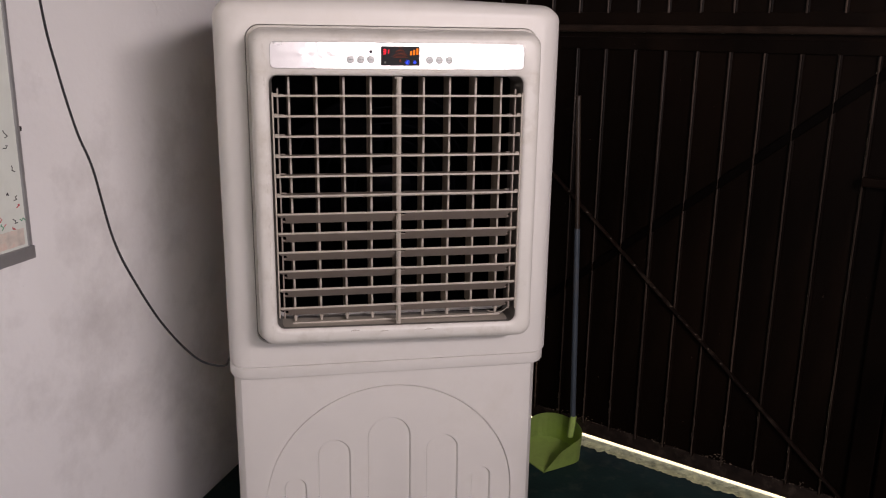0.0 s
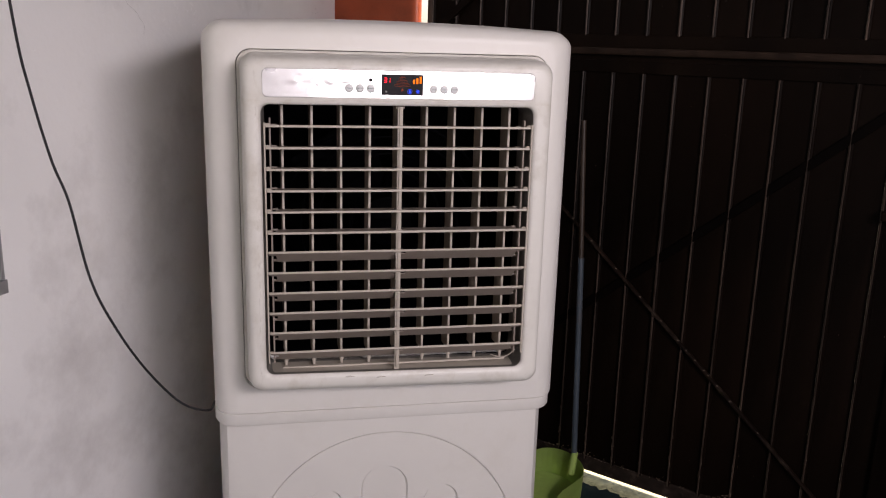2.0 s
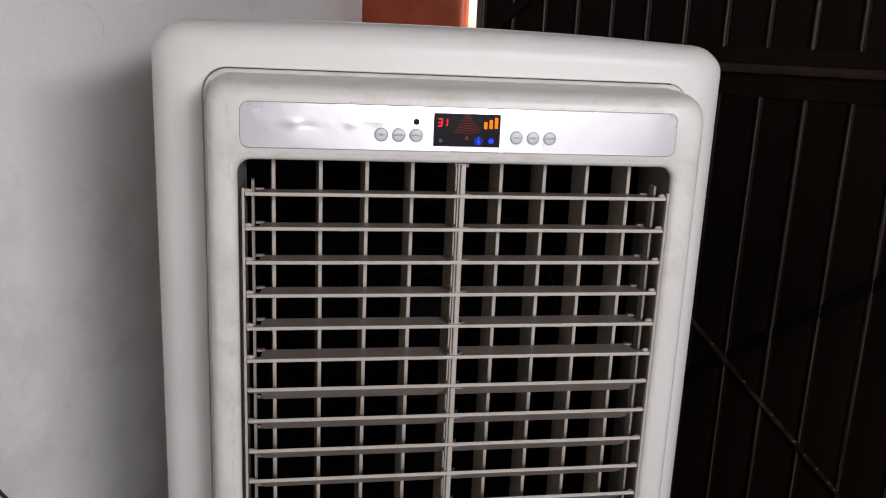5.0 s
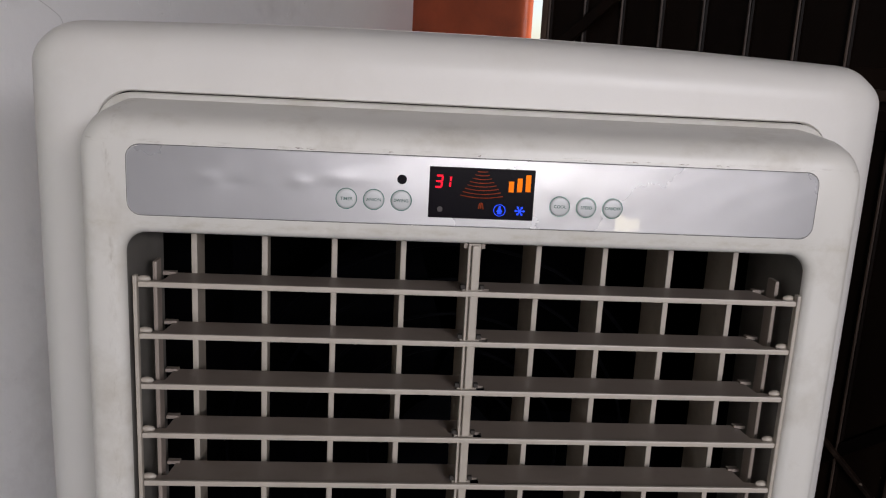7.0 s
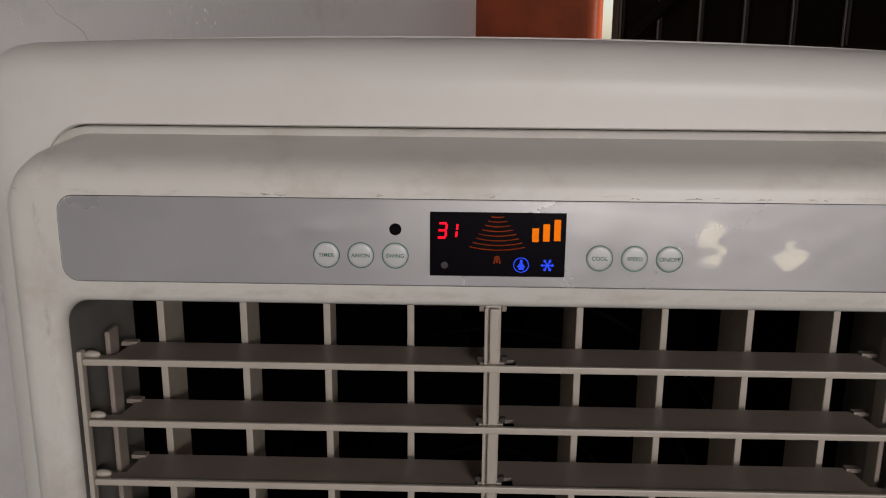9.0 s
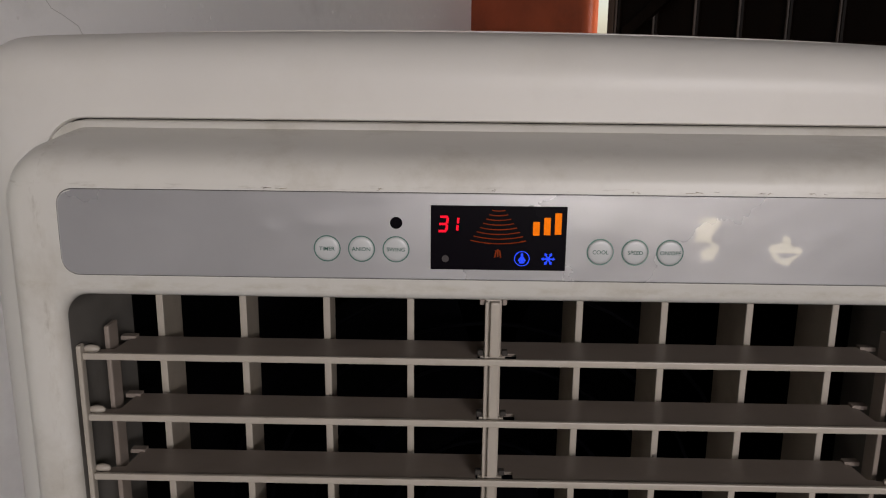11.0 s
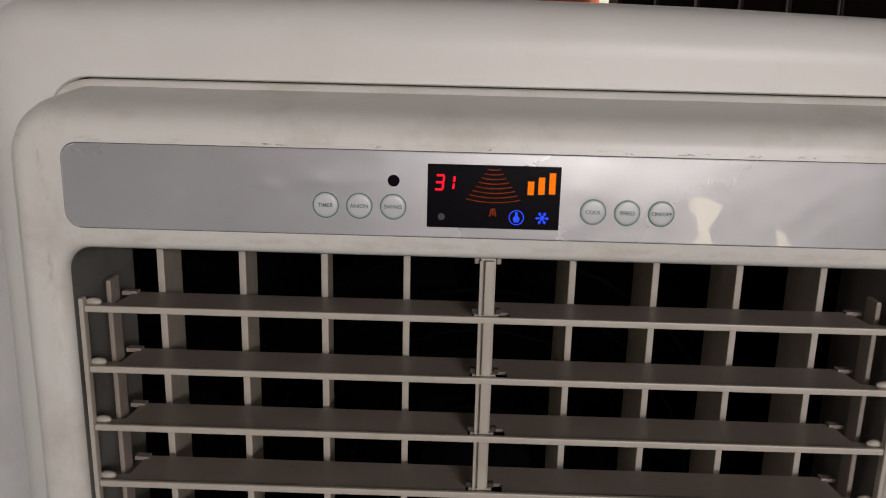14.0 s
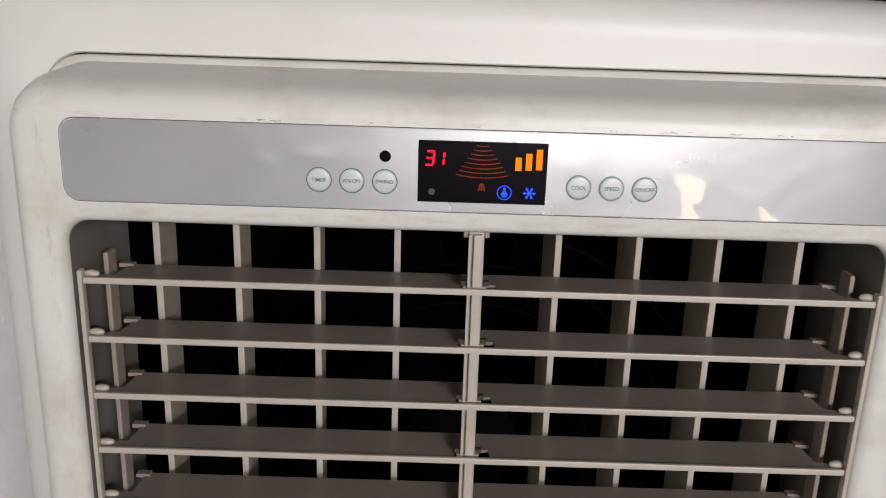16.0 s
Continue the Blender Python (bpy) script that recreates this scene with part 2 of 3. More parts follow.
def loft(loops, bm=None, cap_start=False, cap_end=False):
    """Skins a row of closed loops of 3D points, all of one length."""
    bm = bm or bmesh.new()
    rows = [[bm.verts.new(p) for p in lp] for lp in loops]
    for a, b in zip(rows, rows[1:]):
        for i in range(len(a)):
            j = (i + 1) % len(a)
            bm.faces.new((a[i], a[j], b[j], b[i]))
    if cap_start:
        bm.faces.new(rows[0])
    if cap_end:
        bm.faces.new(rows[-1])
    return bm


def ring(spec):
    """Loops for loft() from rows of y, x0, x1, z0, z1, radius and, where it differs, the radius of the lower corners."""
    return [[(x, y, z) for x, z in rim(x0, x1, z0, z1, r, 9, q[0] if q else None)] for y, x0, x1, z0, z1, r, *q in spec]


def tube(points, radius, sides=8, bm=None):
    bm = bm or bmesh.new()
    pts = [Vector(p) for p in points]
    loops = []
    for i, p in enumerate(pts):
        d = (pts[min(i + 1, len(pts) - 1)] - pts[max(i - 1, 0)]).normalized()
        u = d.cross(Vector((0.31, 0.92, 0.2))).normalized()
        v = d.cross(u)
        loops.append([p + radius * (math.cos(2 * math.pi * k / sides) * u + math.sin(2 * math.pi * k / sides) * v) for k in range(sides)])
    return loft(loops, bm, True, True)


def disc(x, z, r, y0, y1, sides=32, dome=0.0, bm=None):
    """A round button that faces -y, from y1 out to y0."""
    c = lambda rr, y: [(x + rr * math.cos(2 * math.pi * k / sides), y, z + rr * math.sin(2 * math.pi * k / sides)) for k in range(sides)]
    return loft([c(r, y1), c(r, y0 + 0.0004), c(r * 0.93, y0), c(r * 0.5, y0 - dome)], bm, False, True)


def smooth_path(pts, per=8):
    """Catmull-Rom through the points."""
    out = []
    p = [Vector(q) for q in pts]
    for i in range(len(p) - 1):
        a, b, c, d = p[max(i - 1, 0)], p[i], p[i + 1], p[min(i + 2, len(p) - 1)]
        for k in range(per):
            t = k / per
            out.append(0.5 * (2 * b + (c - a) * t + (2 * a - 5 * b + 4 * c - d) * t * t + (3 * b - a - 3 * c + d) * t ** 3))
    return out + [p[-1]]


def bars(rows, y0, y1, bm=None):
    """Thin upright strokes in the xz plane: rows of x, z, x, z, width."""
    bm = bm or bmesh.new()
    for xa, za, xb, zb, w in rows:
        d = Vector((xb - xa, 0, zb - za))
        ln = d.length
        a = math.atan2(zb - za, xb - xa)
        box(0, ln, y0, y1, -w / 2, w / 2, bm=bm, m=pose(xa, 0, za, 0, -math.degrees(a), 0))
    return bm


# ---- setting ----
GK = Vector((0.3883, 1.7676, 0))            # first seam of the gate, at the floor
GD = Vector((0.0793, -0.0861, 0))           # one plank along the gate
STEP = GD.length
GATE_YAW = math.degrees(math.atan2(GD.y, GD.x))
GATE_M = pose(GK.x, GK.y, 0, 0, 0, GATE_YAW)  # x along the gate, y outwards from the room
CORNER = GATE_M @ Vector((-4.72 * STEP, 0, 0))
WALL_YAW = 63.4                             # the white wall runs from the corner towards the camera's side
WALL_M = pose(CORNER.x, CORNER.y, 0, 0, 0, 180 + WALL_YAW)  # x along the wall away from the corner, y into the wall's back is negative


def setting(name, bm, mat, m=None, label="", smooth=False):
    ob = part(name, bm, mat, None, label, smooth)
    if m:
        ob.matrix_world = m
    return tagged(ob, kind="structure")


HGT = 3.1
# floor, in the room and out to the gate line
setting("floor", box(-5.2, 4.35, -6.55, 0.05, -0.12, 0.0), M_FLOOR, GATE_M, label="dark green painted concrete floor with worn spots")
setting("ground", box(-40, 40, -40, 40, -0.3, -0.125), M_GROUND, label="pale sunlit concrete ground outside")
setting("apron", box(-6, 8, 0.02, 6, -0.1, 0.004), M_GROUND, GATE_M, label="pale concrete apron outside the gate")
# bare strip at the foot of the gate, where the floor paint has worn off in a ragged line
bm = bmesh.new()
rng = random.Random(21)
prev = None
for i in range(261):
    u = -0.6 + 2.8 * i / 260
    d = -0.048 - 0.014 * noise.noise((u * 7, 0, 0)) - 0.014 * noise.noise((u * 41, 3, 0)) - 0.012 * rng.random()
    row = [bm.verts.new((u, d, 0.0004)), bm.verts.new((u, d + 0.004, 0.003)), bm.verts.new((u, 0.02, 0.004))]
    if prev:
        for j in range(2):
            bm.faces.new((prev[j], row[j], row[j + 1], prev[j + 1]))
    prev = row
setting("threshold", bm, M_BARE, GATE_M, "bare sunlit concrete threshold with ragged paint edge")
# white wall left of the cooler
wall_white = setting("wall_white", box(0.0, 7.2, 0.0, 0.15, 0, HGT), M_WALL, WALL_M @ pose(0, -0.15, 0), label="white painted plaster wall with grey smudges")
crack = [(1.560, 1.832), (1.542, 1.806), (1.525, 1.790), (1.519, 1.781), (1.499, 1.771), (1.480, 1.760), (1.471, 1.754), (1.466, 1.743), (1.456, 1.738), (1.445, 1.722), (1.45, 1.70)]
part("plaster_crack", tube([(u, 0.1502, z) for u, z in crack], 0.0006, 4), M_CRACK, wall_white, "hairline crack in the plaster")
nibs = bmesh.new()
rng = random.Random(14)
for i in range(280):
    u, z = (rng.uniform(0.05, 3.2), rng.uniform(0.9, 2.3)) if i % 3 else (rng.choice((1.25, 1.13, 0.22, 1.55, 0.75)) + rng.gauss(0, 0.05), 1.80 + rng.gauss(0, 0.06))
    r = rng.uniform(0.0008, 0.0026)
    k = rng.uniform(0.5, 2.2)
    loft([[(u + q * r * math.cos(a), 0.1498 + y * r, z + q * r * k * math.sin(a)) for a in [math.pi * j / 3 for j in range(6)]] for q, y in ((1.0, 0.0), (0.75, 0.5), (0.3, 0.75))], nibs, cap_end=True)
tagged(part("plaster_nibs", nibs, M_WALL, wall_white, "small splashes in the plaster", smooth=True), kind="stuff")
# the rest of the room, unseen and added, square with the gate: x along it, y outwards
U0, U1, V1 = -4.8 * STEP, 4.2, -6.4
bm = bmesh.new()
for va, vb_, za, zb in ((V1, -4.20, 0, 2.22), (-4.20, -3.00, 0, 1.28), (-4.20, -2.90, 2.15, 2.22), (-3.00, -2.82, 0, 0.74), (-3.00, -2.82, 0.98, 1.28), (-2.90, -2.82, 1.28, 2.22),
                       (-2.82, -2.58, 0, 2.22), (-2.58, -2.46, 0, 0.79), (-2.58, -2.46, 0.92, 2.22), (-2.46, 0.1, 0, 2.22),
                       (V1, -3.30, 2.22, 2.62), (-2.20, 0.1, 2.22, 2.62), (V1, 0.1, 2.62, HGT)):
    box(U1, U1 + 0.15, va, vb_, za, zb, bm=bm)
setting("wall_window", bm, M_DIM_WALL, GATE_M, "added unseen wall, dark to cut bounce, with tall, high strip and small openings")
setting("wall_back", box(-5.0, U1, V1 - 0.15, V1, 0, HGT), M_DIM_WALL, GATE_M, "added unseen wall behind the camera, dark to cut bounce")
setting("wall_gate_side", box(17.6 * STEP, U1, 0.0, 0.15, 0, HGT), M_DIM_WALL, GATE_M, "added unseen wall beside the gate, dark to cut bounce")
setting("wall_gate_lintel", box(U0, 17.6 * STEP, 0.0, 0.15, 2.5, HGT), M_DIM_WALL, GATE_M, "added unseen wall above the gate, dark to cut bounce")
setting("ceiling", box(-5.2, U1 + 0.15, V1 - 0.15, 0.15, HGT, HGT + 0.12), M_DIM_CEIL, GATE_M, "added unseen roof, dark to cut bounce")
# red-brown jamb between the white wall and the gate
JE = -0.74 * STEP
jamb_prof = [(U0 - 0.1, -0.02), (JE - 0.062, -0.02)] + [(JE - 0.062 + 0.062 * math.sin(radians(a)), 0.016 - 0.034 * math.cos(radians(a))) for a in range(6, 91, 6)] + [(JE, 0.022), (U0 - 0.1, 0.022)]
setting("gate_jamb", loft([[(x, y, z) for x, y in jamb_prof] for z in (0.0, 2.5)], cap_start=True, cap_end=True), M_BROWN, GATE_M, "red-brown painted jamb with rounded edge beside the gate", smooth=True)
# ---- gate ----
gate = tagged(new("metal_gate"), "dark brown painted ribbed sheet metal gate with rusty foot", "gate")
gate.matrix_world = GATE_M
K0, K1 = -0.24, 16.3
RAIL = 1.612
FOOT = 0.032


def plank_mesh(z0, z1):
    """One folded sheet strip with a rounded rib on its near seam."""
    bm = bmesh.new()
    prof = [(0.009, 0.0), (0.0075, -0.006), (0.003, -0.0095), (-0.002, -0.0095), (-0.006, -0.005), (-0.007, 0.001), (-0.007, 0.012), (STEP - 0.008, 0.012), (STEP - 0.008, 0.0)]
    a = [bm.verts.new((x, y, z0)) for x, y in prof]
    b = [bm.verts.new((x, y, z1)) for x, y in prof]
    for i in range(len(prof)):
        j = (i + 1) % len(prof)
        bm.faces.new((a[i], a[j], b[j], b[i]))
    bm.faces.new(a)
    bm.faces.new(b)
    return bm


lower = upper = None
for k in range(0, 17):
    if lower is None:
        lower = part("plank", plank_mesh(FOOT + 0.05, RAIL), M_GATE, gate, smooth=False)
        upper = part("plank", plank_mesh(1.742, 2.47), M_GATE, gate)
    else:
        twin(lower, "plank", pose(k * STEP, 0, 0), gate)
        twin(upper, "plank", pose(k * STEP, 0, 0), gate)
# thin lighter tubes paint the highlight down each rib
for k in range(0, 17):
    for z0, z1 in ((FOOT + 0.05, RAIL), (1.742, 2.47)):
        wide = 0.0046 if k == 9 else 0.0034
        zs = [z0 + (z1 - z0) * i / 14 for i in range(15)]
        pts = [(k * STEP - 0.0015 + 0.001 * math.sin(3.1 * z + k), -0.0100 + 0.0004 * math.sin(9 * z + k), z) for z in zs]
        part("rib_edge", tube(pts, wide, 6), M_RIB, gate, "worn rib edge with its highlight painted lighter", smooth=True)
E_ = K1 * STEP
part("middle_band", box(K0 * STEP, E_, -0.012, 0.012, RAIL, 1.655, 0.002), M_GATE, gate)
part("middle_rail", box(K0 * STEP, E_, -0.034, 0.0, 1.674, 1.700, 0.009), M_RAIL, gate, "worn square tube rail")
# this tube is the rail's highlight, painted in a lighter brown
part("rail_edge", tube([(K0 * STEP + (E_ - K0 * STEP) * i / 30, -0.0300, 1.6968 + 0.0006 * math.sin(i * 1.7)) for i in range(31)], 0.0022, 6), M_RIB, gate, "painted highlight along the rail's upper edge", smooth=True)
part("upper_band", box(K0 * STEP, E_, -0.010, 0.012, 1.700, 1.745, 0.002), M_GATE, gate)
part("rail_backing", box(K0 * STEP, E_, 0.002, 0.012, 1.655, 1.674), M_GATE, gate)
part("top_rail", box(K0 * STEP, E_, -0.02, 0.02, 2.45, 2.495, 0.003), M_GATE, gate)
part("foot_rail", box(K0 * STEP, E_, -0.008, 0.030, FOOT, 0.092, 0.004), M_RUST, gate, "rusty scraped foot rail")
part("left_stile", box(-0.25 * STEP, -0.07 * STEP, -0.012, 0.02, FOOT, 2.49, 0.004), M_RIB, gate)
part("right_stile", box(15.7 * STEP, 16.35 * STEP, -0.022, 0.02, FOOT, 2.49, 0.004), M_GATE, gate, "worn brown stile")


def brace(ka, za, kb, zb, w, y0, y1, mat, label):
    a, b = Vector((ka * STEP, 0, za)), Vector((kb * STEP, 0, zb))
    d = b - a
    ob = part("brace", box(0, d.length, y0, y1, -w / 2, w / 2, 0.002), mat, gate, label)
    ob.matrix_basis = pose(a.x, 0, a.z, 0, -math.degrees(math.atan2(d.z, d.x)), 0)
    return ob


brace(0.6, 1.588, 15.6, 0.10, 0.0105, -0.024, -0.009, M_BRACE, "worn diagonal angle iron")
# strip darker than the planks, running diagonally over them
brace(15.6, 1.60, 1.0, 0.18, 0.030, -0.0125, -0.004, M_DARK_STRIP, "dark diagonal strip across the gate")
brace(0.3, 1.76, 5.6, 2.24, 0.03, -0.024, -0.009, M_GATE, "dark diagonal strip across the gate")
part("latch", box(15.0 * STEP, 15.9 * STEP, -0.045, -0.02, 1.205, 1.235, 0.005), M_GATE, gate)
chips = bmesh.new()
rng = random.Random(8)


def flake(u, y, z, w, h, bm):
    """A thin ragged fleck of bare metal on the sheet."""
    n = 7
    ring_ = [(math.cos(2 * math.pi * i / n) * w * rng.uniform(0.4, 1.2), math.sin(2 * math.pi * i / n) * h * rng.uniform(0.4, 1.2)) for i in range(n)]
    loft([[(u + a, yy, z + b) for a, b in ring_] for yy in (y + 0.002, y)], bm, cap_end=True)


for i in range(900):
    kind_ = rng.random()
    if kind_ < 0.55:      # scraped line above the foot rail
        u = rng.uniform(-0.3, 16.2) * STEP
        heap = 0.5 + noise.noise((u * 9, 2, 0))
        if rng.random() < heap:
            flake(u, -0.0095, 0.092 + abs(rng.gauss(0, 0.009)) * (0.4 + heap), rng.uniform(0.0008, 0.007) * heap, rng.uniform(0.0008, 0.0035), chips)
    elif kind_ < 0.9:     # along the ribs, thickest at the foot
        k = rng.randint(0, 15)
        u, z = k * STEP + rng.gauss(-0.0015, 0.0022), 0.10 + abs(rng.gauss(0, 0.13))
        flake(u, -0.0126, z, rng.uniform(0.0004, 0.0014), rng.uniform(0.0015, 0.012), chips)
    else:
        k = rng.randint(0, 15)
        flake(k * STEP + rng.choice((-0.0015, rng.uniform(0, STEP))), -0.0126, rng.uniform(0.2, 2.3), rng.uniform(0.0004, 0.0012), rng.uniform(0.0006, 0.003), chips)
for f in (0.18, 0.22, 0.27, 0.31, 0.36, 0.41, 0.47, 0.53, 0.58, 0.62, 0.64, 0.66, 0.68, 0.69, 0.71, 0.74, 0.8):   # knocks on the brace
    flake((0.6 + 15.0 * f) * STEP, -0.0245, 1.588 - 1.488 * f + 0.006, 0.006, 0.003, chips)
tagged(part("paint_chips", chips, M_CHIP, gate, "pale chips in the paint"), kind="stuff")
setting("gate_post", box(16.45 * STEP, 17.55 * STEP, -0.03, 0.14, 0, 2.5, 0.006), M_GATE, GATE_M, "dark brown gate post")

# ---- whiteboard ----
board = tagged(new("whiteboard"), "stained whiteboard with marker scribbles in an aluminium frame", "whiteboard")
BS, BZ = 2.080, 1.114
board.matrix_world = WALL_M @ pose(BS, 0.002, BZ)
part("writing_surface", box(0.006, 1.2, 0.004, 0.012, 0.012, 1.1), M_BOARD, board)
part("frame_bottom", box(-0.006, 1.22, 0.0, 0.022, -0.02, 0.013, 0.002), M_ALU, board, "dull aluminium tray edge")
part("frame_side", box(-0.003, 0.007, 0.0, 0.018, 0.013, 1.1, 0.002), M_ALU, board)
part("frame_side", box(1.2, 1.216, 0.0, 0.018, 0.013, 1.1, 0.002), M_ALU, board)
part("frame_top", box(-0.004, 1.216, 0.0, 0.018, 1.1, 1.116, 0.002), M_ALU, board)
part("label_strip", box(0.016, 0.22, 0.0122, 0.0128, 0.02, 0.062), M_LABEL, board, "faded printed label with unreadable print")
rng = random.Random(4)
for mat, n, name in ((M_MARK_R, 9, "red_scribble"), (M_MARK_K, 7, "black_scribble"), (M_MARK_G, 6, "green_scribble")):
    for _ in range(n):
        x, z = 0.02 + rng.random() * 0.13, 0.06 + rng.random() * (0.10 if mat is not M_MARK_K else 0.5)
        p = [(x, 0.0122, z)]
        for _ in range(3):
            p.append((p[-1][0] + rng.uniform(-0.010, 0.010), 0.0122, p[-1][2] + rng.uniform(-0.008, 0.008)))
        part(name, tube(p, 0.0014, 5), mat, board)
part("hanging_clip", box(-0.016, -0.008, 0.0, 0.012, 0.30, 0.312, 0.002), M_MARK_K, board)

# ---- air cooler ----
cooler = tagged(new("air_cooler"), "ivory plastic evaporative air cooler with louvred grille and water tank", "air cooler")
XL, XR = -0.419, 0.419
YB = 0.105  # front face of the housing
body_spec = [
    (0.82, XL - 0.003, XR + 0.003, 0.843, 1.7425, 0.048, 0.003), (0.185, XL - 0.001, XR + 0.001, 0.843, 1.7425, 0.048, 0.003), (0.160, XL + 0.002, XR - 0.002, 0.843, 1.7422, 0.047, 0.003),
    (0.142, XL + 0.006, XR - 0.007, 0.843, 1.7410, 0.045, 0.003), (0.128, XL + 0.013, XR - 0.014, 0.843, 1.7375, 0.042, 0.003), (0.117, XL + 0.022, XR - 0.024, 0.843, 1.7315, 0.039, 0.003),
    (0.109, XL + 0.034, XR - 0.036, 0.843, 1.7225, 0.036, 0.003), (YB, XL + 0.052, XR - 0.054, 0.843, 1.7090, 0.034, 0.003), (YB, XL + 0.0585, XR - 0.0585, 0.8432, 1.7000, 0.033, 0.003), (YB, -0.3452, 0.3462, 0.905, 1.6775, 0.033), (YB + 0.002, -0.3440, 0.3450, 0.9065, 1.6762, 0.032),
    (YB + 0.012, -0.3440, 0.3450, 0.9065, 1.6762, 0.032), (YB + 0.012, -0.30, 0.30, 0.98, 1.60, 0.03)]


def crown(x):
    """The top bows up in the middle and sits a little higher at one end."""
    return 0.0003 - 0.0085 * (x / 0.38) ** 2 - 0.006 * x


def fine_rim(x0, x1, z0, z1, r, rb):
    """A rounded rectangle with many points along its upper edge."""
    pts = rim(x0, x1, z0, z1, r, 9, rb)
    xa, xb = pts[9][0], pts[10][0]
    return pts[:10] + [(xa + (xb - xa) * i / 24, z1) for i in range(1, 24)] + pts[10:]


body_bm = loft([[(x, y, z) for x, z in fine_rim(x0, x1, z0, z1, r, q[0] if q else r)] for y, x0, x1, z0, z1, r, *q in body_spec], cap_start=True)
for v in body_bm.verts:
    v.co.z += crown(v.co.x) * min(1.0, max(0.0, (v.co.z - 1.685) / 0.045))
body = part("body", body_bm, M_SHELL, cooler, "ivory plastic housing", smooth=True)
part("seam", loft(ring([(YB + 0.0115, -0.3441, 0.3451, 0.9064, 1.6763, 0.032), (YB + 0.0115, -0.33, 0.33, 0.93, 1.66, 0.04)])), M_SEAM, cooler, "dark shadow gap")
# shallow domed lid, set back on top
lid_loops = []
for i in range(25):
    x = 0.018 + 0.335 * (i / 12 - 1)
    z = 1.7425 + crown(x) + 0.0012 - 0.0012 * abs(i / 12 - 1) ** 6
    lid_loops.append([(x, 0.192, z - 0.012), (x, 0.192, z - 0.0008), (x, 0.1928, z), (x, 0.74, z), (x, 0.741, z - 0.012)])
lid = loft(lid_loops, cap_start=True, cap_end=True)
part("lid", lid, M_SHELL, cooler, smooth=True)
# the lip over the tank
def lip_loop(o, z):
    """Follows the rounded front of the housing."""
    fr = [(XL + 0.054, YB), (XL + 0.036, 0.110), (XL + 0.022, 0.120), (XL + 0.009, 0.138), (XL + 0.002, 0.160), (XL, 0.185), (XL, 0.80)]
    pts = [(x - o * (0.6 if i else 0.0), y - o * (1.0 if i < 4 else 0.3)) for i, (x, y) in enumerate(fr)]
    return [(x, y, z) for x, y in pts] + [(-x - 0.006, y, z) for x, y in reversed(pts)]


lip = loft([lip_loop(o, z) for o, z in ((-0.012, 0.8415), (0.0, 0.8415), (0.0016, 0.840), (0.0016, 0.815), (0.0, 0.811), (-0.02, 0.810))], cap_start=True, cap_end=True)
part("lip", lip, M_SHELL, cooler, smooth=True)


def plate(outer, holes, y, bm):
    """A flat face with holes, facing the room."""
    from mathutils import geometry
    polys = [[Vector((x, y, z)) for x, z in lp] for lp in [outer] + holes]
    vs = [bm.verts.new(p) for lp in polys for p in lp]
    for t in geometry.tessellate_polygon(polys):
        bm.faces.new([vs[i] for i in t])


def stadium(cx, r, z0, z1, n=10):
    up = [(cx + r * math.cos(math.pi * i / n), z1 - r + r * math.sin(math.pi * i / n)) for i in range(n + 1)]
    dn = [(cx + r * math.cos(math.pi + math.pi * i / n), z0 + r + r * math.sin(math.pi + math.pi * i / n)) for i in range(n + 1)]
    return up + dn


def wall_loop(lp_a, ya, lp_b, yb, bm):
    loft([[(x, ya, z) for x, z in lp_a], [(x, yb, z) for x, z in lp_b]], bm)


TY = 0.116  # front of the tank
TX0, TX1 = -0.410, 0.390
bm = bmesh.new()
CX, CZ = -0.0085, 0.435
circ = lambda r: [(CX + r * math.cos(2 * math.pi * i / 72), CZ + r * math.sin(2 * math.pi * i / 72)) for i in range(72)]
forms = ((-0.0135, 0.0585, 0.194, 0.676), (-0.160, 0.0435, 0.249, 0.621), (0.1305, 0.0445, 0.253, 0.615), (-0.2635, 0.0295, 0.353, 0.517), (0.240, 0.0275, 0.360, 0.508))
slots = [stadium(*q) for q in forms]
inner = [stadium(cx, r - 0.004, z0 + 0.004, z1 - 0.004) for cx, r, z0, z1 in forms]
front = [(TX0 + 0.04, 0.03), (TX1 - 0.04, 0.03), (TX1 - 0.04, 0.810), (TX0 + 0.04, 0.810)]
plate(front, [circ(0.3345)], TY, bm)
wall_loop(circ(0.3345), TY, circ(0.3338), TY + 0.0062, bm)
wall_loop(circ(0.3338), TY + 0.0062, circ(0.3312), TY + 0.0062, bm)
wall_loop(circ(0.3312), TY + 0.0062, circ(0.3305), TY + 0.0025, bm)
plate(circ(0.3305), slots, TY + 0.0025, bm)
for a, b in zip(slots, inner):
    wall_loop(a, TY + 0.0025, b, TY + 0.0095, bm)
    plate(b, [], TY + 0.0095, bm)
# sides and rounded corners
prof = [(TX0 + 0.04, TY), (TX0 + 0.02, TY + 0.004), (TX0 + 0.006, TY + 0.022), (TX0, TY + 0.055), (TX0, 0.76), (TX0 + 0.02, 0.78), (TX1 - 0.02, 0.78), (TX1, 0.76),
        (TX1, TY + 0.055), (TX1 - 0.006, TY + 0.022), (TX1 - 0.02, TY + 0.004), (TX1 - 0.04, TY)]
lo = [bm.verts.new((x, y, 0.03)) for x, y in prof]
hi = [bm.verts.new((x, y, 0.810)) for x, y in prof]
for i in range(len(prof) - 1):
    bm.faces.new((lo[i], lo[i + 1], hi[i + 1], hi[i]))
base = [bm.verts.new((x * 0.97, y * 0.98 + 0.01, 0.0)) for x, y in prof]
